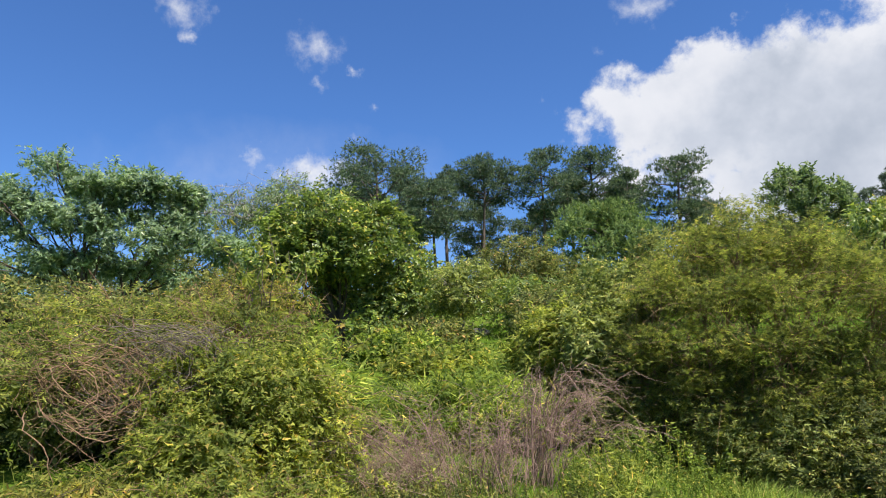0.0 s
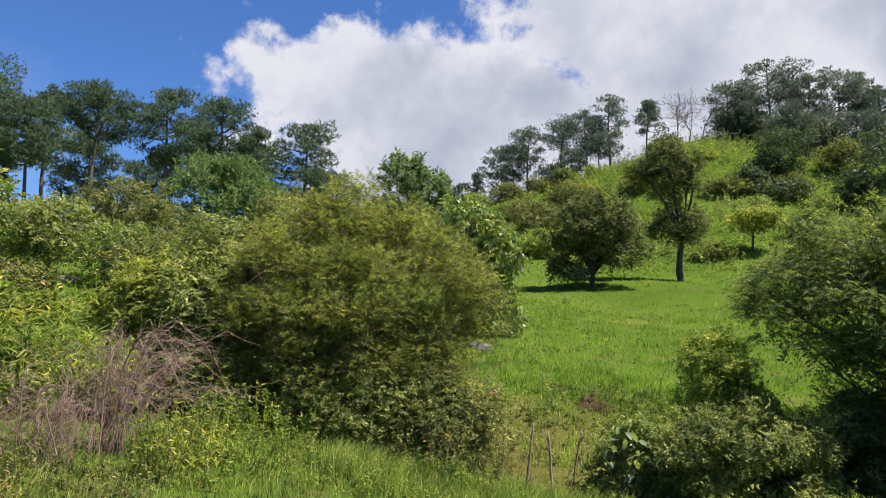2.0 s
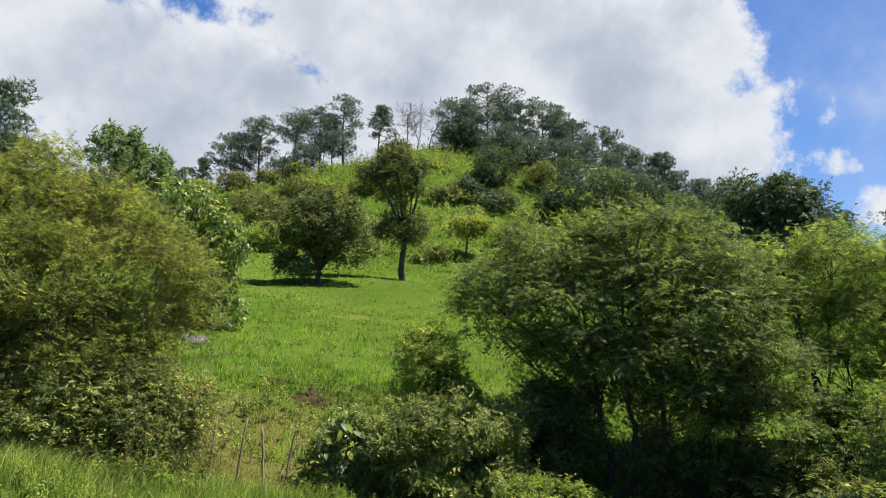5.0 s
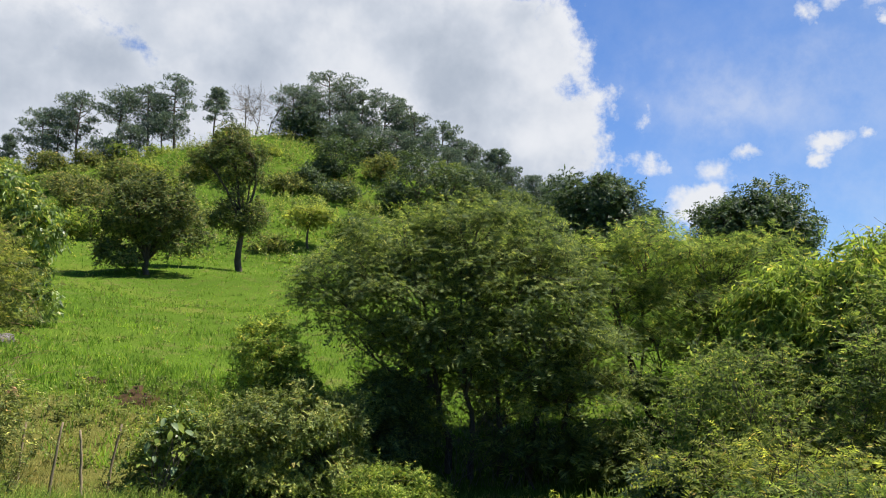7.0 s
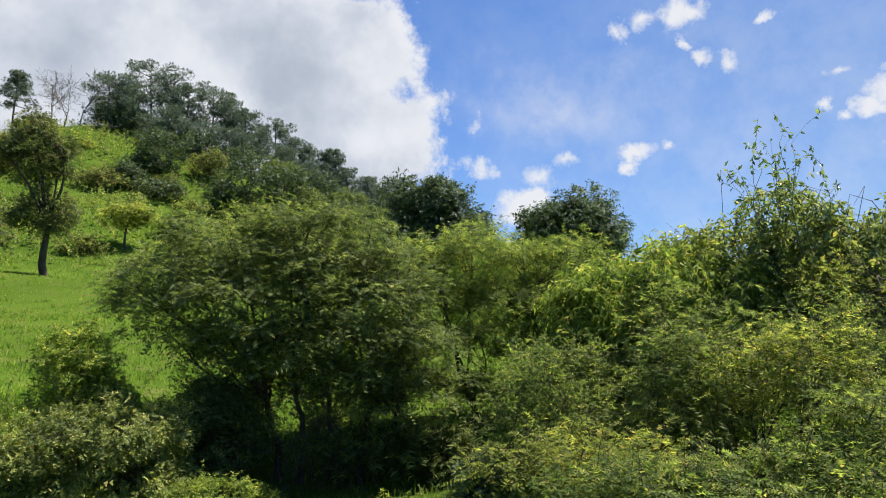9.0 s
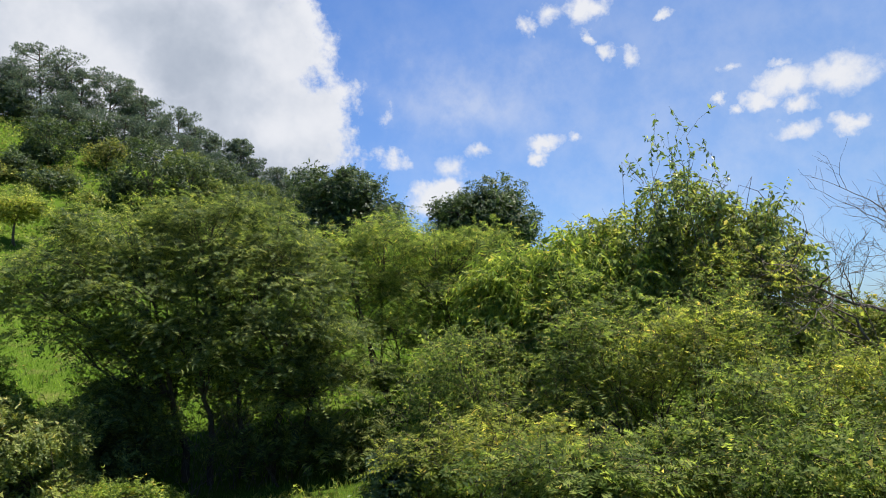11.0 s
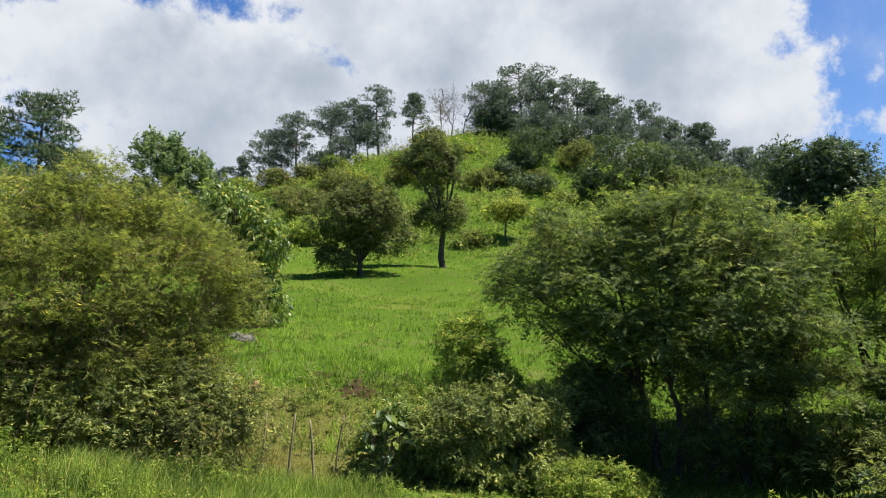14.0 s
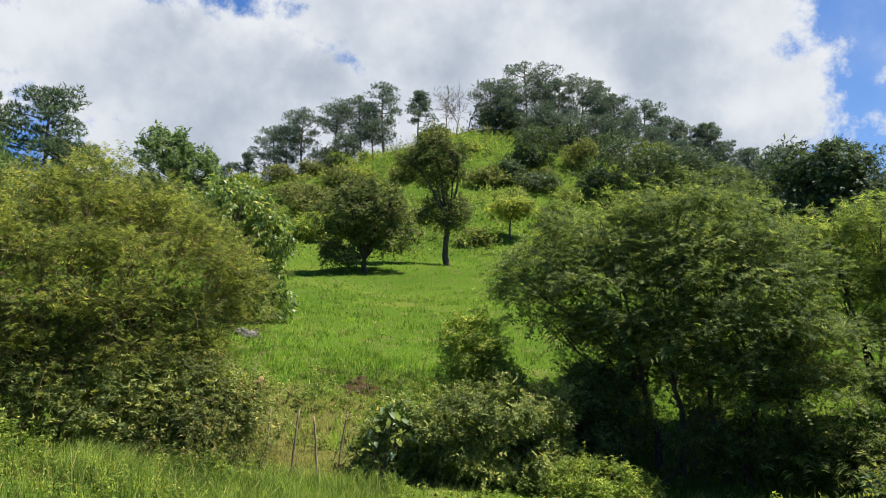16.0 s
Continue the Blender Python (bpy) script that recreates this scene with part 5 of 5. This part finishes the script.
# ---------- dry brambles ----------
def bramble(az, r, x0, x1, d, h, n, mat, seed, label, droop=(0.3, 0.75), roots=0.2, thick=0.0036):
    """Thin leafless stems that fan out of one root between x0 and x1, arch over and branch into a haze of fine curved twigs."""
    rng = np.random.default_rng(seed)
    root = thing("bramble", spot(az, r), label, "dry bush", "brambles")
    a = np.stack([rng.normal(size=n) * roots, rng.normal(size=n) * 0.15 * d, np.full(n, -0.04)], 1)
    out = np.stack([rng.uniform(x0, x1, n) * rng.uniform(0.4, 1.0, n), rng.normal(size=n) * 0.4 * d, np.zeros(n)], 1)
    u = np.linspace(0, 1, 10)
    bend = rng.uniform(*droop, n)
    rise = rng.uniform(0.45, 1.05, n) * h / np.sin(np.pi * np.minimum(bend, 0.5))
    p = a[:, None] + out[:, None] * (u ** 1.1)[None, :, None]
    p[..., 2] += rise[:, None] * np.sin(np.pi * u[None] * bend[:, None])
    p += np.cumsum(rng.normal(size=p.shape), 1) * 0.045 * u[None, :, None]
    v, f = tubes(p, np.linspace(1.0, 0.32, 10)[None] * thick * np.exp(rng.normal(size=(n, 1)) * 0.45), 3)
    k = len(v) // n
    for one in range(30):
        part("stem", mesh_of("stem", v[one * k:(one + 1) * k], f[:len(f) // n], mat, True), root)
    tagged(part("stem_tangle", mesh_of("stem_tangle", v[30 * k:], f[: len(f) * (n - 30) // n], mat, True), root), kind="stuff")
    m = n * 10
    j, i = rng.integers(0, n, m), rng.integers(2, 9, m)
    s = p[j, i]
    long = rng.uniform(0.10, 0.42, m)
    way = unit(unit(p[j, i + 1] - s) + rng.normal(size=s.shape) * np.array([0.7, 0.7, 0.5]))
    w = np.linspace(0, 1, 4)
    q = s[:, None] + way[:, None] * (w[None] * long[:, None])[..., None] + (rng.normal(size=(m, 3)) * 0.25 - np.array([0, 0, 0.25]))[:, None] * ((w ** 2)[None] * long[:, None])[..., None]
    v, f = tubes(q, np.linspace(0.0019, 0.0008, 4)[None] * np.ones((m, 1)), 3)
    tagged(part("twig_work", mesh_of("twig_work", v, f, mat), root), kind="stuff")


def vine_tangle(az, r, z, w, h, n, mat, seed, label):
    """A matted ball of looping dry vines that lies over a bush and hangs to the ground."""
    rng = np.random.default_rng(seed)
    root = thing("vine_tangle", spot(az, r), label, "dry vines", "brambles")
    k = 18
    t = rng.uniform(0, 6.283, n)[:, None] + np.linspace(0, 1, k)[None] * rng.uniform(2.0, 7.0, n)[:, None]
    tilt = rng.normal(size=n)[:, None] * 0.8
    size = rng.uniform(0.35, 1.05, n)[:, None]
    ph = rng.uniform(0, 6.283, n)[:, None]
    x = w / 2 * size * np.cos(t + ph) + rng.normal(size=(n, 1)) * w * 0.13
    y = w * 0.32 * np.sin(t * 0.7 + ph) * np.cos(tilt)
    zz = z + h / 2 * size * np.sin(t + ph + tilt)
    p = np.stack([x, y, zz], -1) + np.cumsum(rng.normal(size=(n, k, 3)), 1) * 0.025
    hang = slice(0, n // 4)
    p[hang, :, 2] = z * (1 - np.linspace(0, 1, k)[None]) * rng.uniform(0.8, 1.1, (n // 4, 1)) - 0.04
    p[..., 2] = np.maximum(p[..., 2], -0.04)
    v, f = tubes(p, np.linspace(0.0040, 0.0018, k)[None] * np.exp(rng.normal(size=(n, 1)) * 0.3), 4)
    q = len(v) // n
    for one in range(24):
        part("vine", mesh_of("vine", v[one * q:(one + 1) * q], f[:len(f) // n], mat, True), root)
    tagged(part("vine_work", mesh_of("vine_work", v[24 * q:], f[: len(f) * (n - 24) // n], mat, True), root), kind="stuff")


bramble(-50.4, 7.4, -1.9, 0.1, 0.8, 1.0, 80, DRYSTEM, 91, "leafless pinkish bramble fanning out over the weeds", (0.25, 0.6))
bramble(-55.0, 7.3, -0.9, 0.6, 0.8, 0.55, 45, DRYSTEM, 99, "low leafless tangle of thin pink-grey stems")
bramble(-45.4, 7.6, -0.7, 0.5, 0.7, 1.05, 60, DRYSTEM, 92, "leafless pinkish bramble of thin branching stems", (0.25, 0.6))
bramble(-42.0, 8.2, -0.3, 1.5, 0.8, 1.3, 90, DRYSTEM, 93, "arching leafless purple bramble with hanging tips", (0.55, 0.95), 0.12)
vine_tangle(-71.0, 7.7, 1.2, 1.15, 0.95, 110, GREYSTEM, 94, "matted grey-brown vines hanging over the thicket")
vine_tangle(-76.0, 7.7, 1.0, 1.0, 0.8, 60, BROWNTWIG, 103, "brown leafless vines draped over the thicket")


# ---------- fence and stones ----------
def build_fence():
    root = thing("fence", spot(-8, 12, False), "row of crooked weathered wooden fence posts in the grass", "fence")
    o = root.matrix_world.translation
    rng = np.random.default_rng(9)
    posts = [(-14.03, 11.61, 0.55, 0.08), (-11.95, 11.29, 0.9, 0.06), (-10.07, 11.17, 0.95, 0.12), (-7.89, 11.16, 0.9, -0.09), (-6.45, 11.81, 0.92, 0.16), (-4.3, 12.2, 0.72, 0.05)]
    for az, r, h, lean in posts:
        m = spot(az, r)
        a = np.array([m.translation - o])
        b = a + np.array([[lean * math.cos(radians(az)), -lean * math.sin(radians(az)), h]])
        a[:, 2] -= 0.2
        p = bent(a, b, 9, rng, 0.045)
        v, f = tubes(p, np.linspace(0.023, 0.016, 9)[None] * rng.uniform(0.8, 1.1), 8)
        top = np.arange(len(v) - 8, len(v))
        f = np.concatenate([f, [top[[0, 1, 2, 3]], top[[0, 3, 4, 5]], top[[0, 5, 6, 7]]]])
        part("post", mesh_of("post", v, f, POSTWOOD, True), root)


build_fence()


def stone(az, r, sx, sy, sz, mat, seed, label, name="rock", rough=0.09):
    bm = bmesh.new()
    bmesh.ops.create_icosphere(bm, subdivisions=4, radius=1.0)
    co = np.array([v.co for v in bm.verts])
    co = co * (1 + 0.26 * wave(co, 1.4, seed) + rough * wave(co, 0.5, seed + 1) + rough * 0.5 * wave(co, 0.22, seed + 2))[:, None]
    co[:, 2] = np.maximum(co[:, 2], -0.45)
    for v, c in zip(bm.verts, co):
        v.co = (c[0] * sx, c[1] * sy, c[2] * sz)
    me = bpy.data.meshes.new(name)
    bm.to_mesh(me)
    bm.free()
    me.materials.append(mat)
    ob = new(name, me)
    ob.matrix_world = spot(az, r)
    tagged(ob, label, "soil" if name == "soil_patch" else "rock")


stone(-13.72, 20.3, 0.33, 0.3, 0.22, ROCK, 1, "grey boulder half hidden in the meadow grass")
stone(-12.6, 15.6, 0.13, 0.12, 0.16, REDROCK, 2, "orange-brown stone on the grassy bank")


def soil_patch(az, r, w, d, seed, label):
    """Bare earth: a ragged sheet that lies on the bank, lumpy, its rim under the turf."""
    rng = np.random.default_rng(seed)
    m = spot(az, r)
    o = m.translation
    rr, aa = np.linspace(0, 1, 12), np.radians(np.arange(0, 360, 9))
    R, A = np.meshgrid(rr, aa, indexing="ij")
    flat = np.stack([np.cos(A) * 1.3, np.sin(A) * 1.3, 0 * A], -1).reshape(-1, 3)
    rim = (1 + 0.35 * wave(flat, 0.9, seed)).reshape(A.shape)
    x, y = R * rim * np.cos(A) * w / 2, R * rim * np.sin(A) * d / 2
    p = np.stack([x, y, 0 * x], -1).reshape(-1, 3)
    lump = (wave(p, 0.22, seed + 1) * 0.026 + wave(p, 0.09, seed + 2) * 0.014 + rng.normal(size=len(p)) * 0.006).reshape(x.shape)
    ca, sa = math.cos(radians(az)), math.sin(radians(az))
    z = height(o.x + x * ca + y * sa, o.y - x * sa + y * ca) - o.z + 0.03 + lump * (1 - R ** 3) - 0.12 * R ** 4
    idx = np.arange(R.size).reshape(R.shape)
    nx = np.roll(idx, -1, 1)
    f = np.stack([idx[:-1], idx[1:], nx[1:], nx[:-1]], -1).reshape(-1, 4)
    ob = new("soil_patch", mesh_of("soil_patch", np.stack([x, y, z], -1).reshape(-1, 3), f[len(aa):], SOIL, True))
    ob.matrix_world = m
    tagged(ob, label, "soil")


soil_patch(-7.3, 16.6, 0.7, 0.5, 5, "small patch of bare brown earth on the bank")
soil_patch(-5.1, 15.9, 1.25, 1.0, 3, "bare reddish-brown earth where the bank has slipped")
stone(-45.0, 25, 0.3, 0.25, 0.22, ROCK, 4, "pale grey boulder among the bushes")


# ---------- grass ----------
def grass(name, n, az0, az1, r0, r1, h0, h1, wide, mat, seed, label, tuft=0.0, gap=-9.0, fade=1.05, far=False):
    """Blades of grass, thickest near by."""
    rng = np.random.default_rng(seed)
    az = np.radians(rng.uniform(az0, az1, n))
    r = r0 * (r1 / r0) ** rng.random(n)
    x, y = r * np.sin(az), r * np.cos(az)
    if tuft:
        k = n // 9
        j = rng.integers(0, k, n)
        x, y = x[j] + rng.normal(size=n) * tuft, y[j] + rng.normal(size=n) * tuft
        r = np.hypot(x, y)
    p = np.stack([x, y, height(x, y) - 0.02], 1)
    keep = wave(p * np.array([1, 1, 0]), 2.5, seed) > gap
    keep &= rng.random(len(p)) < step(r0 * 0.95, r0 * fade, r) + 0.02
    if mat is not DRYGRASS:      # green grass is thin on the worn ground round the posts
        keep &= (((x + 1.8) / 3.0) ** 2 + ((y - 13.2) / 2.4) ** 2 > 1) | (rng.random(len(p)) < 0.5)
    p, r = p[keep], r[keep]
    n = len(p)
    tall = rng.uniform(h0, h1, n) * (1 + 0.35 * wave(p * np.array([1, 1, 0]), 1.8, seed + 1))
    g = rng.uniform(0, 6.283, n)
    lean = np.stack([np.cos(g), np.sin(g), 0 * g], 1) * (tall * rng.uniform(0.2, 0.95, n))[:, None]
    side = unit(np.stack([-np.sin(g + 0.6), np.cos(g + 0.6), 0 * g], 1))
    w = (wide * rng.uniform(0.6, 1.3, n))[:, None]
    up = np.array([0, 0, 1.0]) * tall[:, None]
    if far:
        v = np.stack([p - side * w / 2, p + side * w / 2, p + lean + up], 1).reshape(-1, 3)
        return tagged(new(name, mesh_of(name, v, np.arange(n * 3).reshape(n, 3), mat)), label, "grass", kind="stuff")
    v = np.stack([p - side * w / 2, p + side * w / 2, p + lean * 0.35 + up * 0.62 + side * w * 0.36, p + lean + up * 0.95, p + lean * 0.35 + up * 0.62 - side * w * 0.36], 1).reshape(-1, 3)
    i = np.arange(n)[:, None] * 5
    f = np.concatenate([i + np.array([[0, 1, 2]]), i + np.array([[0, 2, 4]]), i + np.array([[4, 2, 3]])])
    ob = new(name, mesh_of(name, v, f, mat))
    tagged(ob, label, "grass", kind="stuff")


grass("verge_grass", 36000, -62, 62, 5.5, 13.5, 0.05, 0.17, 0.009, GRASS, 11, "bright green roadside grass and weeds")
grass("meadow_grass", 120000, -50, 40, 13, 75, 0.06, 0.20, 0.034, MEADOW, 12, "lush green meadow grass", 0.12, far=True)
grass("hill_grass", 80000, -30, 40, 50, 122, 0.10, 0.36, 0.12, MEADOW, 13, "rough green grass on the steep hillside", 0.5, fade=1.9, far=True)
grass("dry_grass", 28000, -19, 4, 10.8, 16.5, 0.03, 0.11, 0.012, DRYGRASS, 14, "yellowish dry grass round the fence posts", 0.15, far=True)
grass("bank_weeds", 5000, -18, 6, 14.5, 18.5, 0.06, 0.2, 0.016, MEADOW, 15, "taller weeds along the grassy bank", 0.16)


# ---------- shoots above the thickets ----------
def shoots(az, r, n, w, z0, h, leaf, seed, label):
    """Thin upright stems with small leaves along them."""
    rng = np.random.default_rng(seed)
    root = thing("climbing_vine", spot(az, r), label, "vine", "climbing vines")
    x, y = rng.normal(size=n) * w / 3, rng.uniform(-0.5, 0.5, n)
    a = np.stack([x, y, np.full(n, z0) - np.abs(x) * 0.25], 1)
    b = a + np.stack([rng.normal(size=n) * 0.2, rng.normal(size=n) * 0.2, h * (0.12 + 0.95 * rng.random(n) ** 1.7) * np.exp(-(x / w * 1.6) ** 2)], 1)
    p = bent(a, b, 9, rng, 0.5)
    for one in range(n):
        v, f = tubes(p[one:one + 1], np.linspace(0.008, 0.002, 9)[None], 4)
        part("stem", mesh_of("stem", v, f, GREYSTEM, True), root)
    k = 34
    u = rng.random((n, k)) * 7.98
    i0 = u.astype(int)
    q = p[np.arange(n)[:, None], i0] * (1 - (u - i0))[..., None] + p[np.arange(n)[:, None], i0 + 1] * (u - i0)[..., None]
    q = q.reshape(-1, 3)
    way = unit(rng.normal(size=q.shape) + np.array([0, 0, -0.6]))
    s = rng.uniform(0.6, 1.25, len(q))
    v, f = leaf_array(q, way, rng.normal(size=q.shape) + np.array([0, 0, 0.8]), 0.12 * s, 0.055 * s, 0.15)
    part("foliage", mesh_of("foliage", v, f, leaf), root)


shoots(57.8, 13.2, 60, 2.4, 3.0, 2.7, SILVER, 301, "pale-leaved vine shoots rising above the thicket")
shoots(57.0, 13.0, 44, 4.4, 2.7, 1.0, YELLOWGREEN, 305, "leafy vine tangle over the top of the thicket")
shoots(64.0, 13.0, 40, 1.3, 2.2, 1.7, SILVER, 302, "thin vine shoots with sparse pale leaves")
shoots(51.0, 13.3, 60, 3.0, 2.6, 1.3, YELLOWGREEN, 303, "upright shoots with narrow yellow-green leaves")
grass("straw_grass", 16000, -62, 62, 5.5, 12.5, 0.05, 0.2, 0.008, DRYGRASS, 16, "dry yellowish blades among the roadside grass", 0.1, gap=-0.1)


def sprigs(name, label, n, az0, az1, r0, r1, h0, h1, leaf, seed, k=22, length=0.06, width=0.024, gap=-9.0):
    """A patch of upright weeds: thin stems with leaves all along."""
    rng = np.random.default_rng(seed)
    az, r = np.radians(rng.uniform(az0, az1, n)), rng.uniform(r0, r1, n)
    a = np.stack([r * np.sin(az), r * np.cos(az), 0 * r], 1)
    a = a[wave(a, 1.4 + r1 * 0.03, seed) > gap]
    n = len(a)
    a[:, 2] = height(a[:, 0], a[:, 1]) - 0.03
    b = a + rng.normal(size=(n, 3)) * np.array([0.3, 0.3, 0]) * h1 + np.array([0, 0, 1.0]) * (rng.uniform(h0, h1, n) * (1 + 0.4 * wave(a, 1.1, seed + 1)))[:, None]
    p = bent(a, b, 5, rng, 0.2)
    sv, sf = tubes(p[:, ::2], np.linspace(0.006, 0.002, 3)[None] * np.ones((n, 1)), 3)
    u = rng.random((n, k)) ** 0.7 * 3.95
    i0 = u.astype(int)
    row = np.arange(n)[:, None]
    q = (p[row, i0] * (1 - (u - i0))[..., None] + p[row, i0 + 1] * (u - i0)[..., None]).reshape(-1, 3)
    way = unit(rng.normal(size=q.shape) * np.array([1, 1, 0.5]) + np.array([0, 0, 0.15]))
    s = rng.uniform(0.6, 1.3, len(q))
    v, f = leaf_array(q, way, rng.normal(size=q.shape) * 0.6 + np.array([0, 0, 1.0]), length * s, width * s, 0.2, small=True)
    root = thing(name, Matrix(), label, "weeds", kind="stuff")
    tagged(part("stem_work", mesh_of("stem_work", sv, sf, leaf), root), kind="stuff")
    part("foliage", mesh_of("foliage", v, f, leaf), root)


sprigs("weed_patch", "upright green weeds at the edge of the thicket", 420, -36, -11, 9.6, 11.0, 0.15, 0.5, BRIGHT, 601, gap=-0.4)
sprigs("weed_patch", "olive weeds with small leaves below the mimosa", 300, -33, -12, 9.9, 11.2, 0.25, 0.75, OLIVE, 602, gap=-0.2)
sprigs("weed_patch", "leafy weeds along the bank", 340, -18, 4, 14.6, 16.8, 0.12, 0.36, SHRUBLEAF, 603, gap=-0.15)
sprigs("weed_patch", "dull green weeds round the fence", 130, -15, 0, 11.8, 15.0, 0.10, 0.3, OLIVE, 609, gap=-0.1)
sprigs("weed_patch", "leafy weeds among the roadside grass", 300, -16, 30, 9.2, 11.3, 0.10, 0.28, BRIGHT, 604, gap=-0.3)
sprigs("weed_patch", "small weeds scattered over the meadow", 700, -20, 20, 18, 50, 0.12, 0.38, OLIVE, 605, 14, 0.07, 0.03)
sprigs("weed_patch", "low leafy weeds below the draped vines", 520, -86, -58, 5.6, 7.6, 0.12, 0.4, YELLOWGREEN, 612, 24, 0.05, 0.026, gap=-0.6)
sprigs("weed_patch", "fine yellowish weeds below the brambles", 700, -60, -38, 5.7, 7.4, 0.08, 0.3, OLIVE, 614, 24, 0.034, 0.016, gap=-0.6)
sprigs("weed_patch", "weeds round the dry brambles", 360, -62, -34, 6.8, 9.0, 0.15, 0.55, YELLOWGREEN, 606, gap=-0.2)
bramble(-24.5, 11.3, -2.0, 2.0, 0.8, 2.3, 130, BROWNTWIG, 95, "thin dry stems standing inside the mimosa", (0.3, 0.7), 0.8)
bramble(22.5, 12.6, -1.8, 1.8, 0.8, 1.7, 80, GREYSTEM, 96, "dry stems and vines beneath the acacia", (0.3, 0.7), 0.8)
sprigs("weed_patch", "fine leafy weeds on the verge", 900, -40, -17, 7.6, 10.2, 0.10, 0.30, BRIGHT, 607, 26, 0.032, 0.015, gap=-0.5)
sprigs("weed_patch", "fine green weeds on the verge", 500, -22, 20, 8.2, 11.0, 0.08, 0.25, BRIGHT, 608, 22, 0.034, 0.015, gap=-0.3)
grass("tall_verge_grass", 9000, -26, -2, 8.0, 10.8, 0.14, 0.36, 0.008, GRASS, 17, "taller grass tufts along the verge", 0.12)
plant("thicket_bush", "dark shaded undergrowth beneath the draped bush", "bush", -80, 10.2, lobes_for(3.6, 1.6, 0.0, 1.25, 9, 41), ACACIA, 460, 6, 7, 0.2, 0.07, 0.03, "open", girth=0.02, seed=131, twigs=200, core=120, gap=-0.6)
plant("thicket_bush", "dark shaded undergrowth behind the dry vines", "bush", -70.5, 10.4, lobes_for(3.0, 1.4, 0.0, 1.1, 9, 42), ACACIA, 380, 6, 7, 0.2, 0.07, 0.03, "open", girth=0.02, seed=132, twigs=160, core=100, gap=-0.6)
shoots(-63.5, 10.0, 30, 2.0, 1.7, 1.5, YELLOWGREEN, 304, "wispy yellowing shoots above the thicket")
sprigs("hill_scrub", "rough grey-green scrub over the hillside", 4200, -17, 28, 62, 116, 0.3, 1.5, SHRUBLEAF, 610, 18, 0.2, 0.10, gap=-0.7)
sprigs("hill_scrub", "low green scrub over the hillside", 1600, -17, 28, 58, 112, 0.3, 1.0, BRIGHT, 611, 18, 0.2, 0.10, gap=-0.1)
sprigs("hill_scrub", "dull olive scrub in patches over the hillside", 2600, -17, 28, 64, 110, 0.5, 1.9, OLIVE, 613, 18, 0.22, 0.11, gap=0.25)
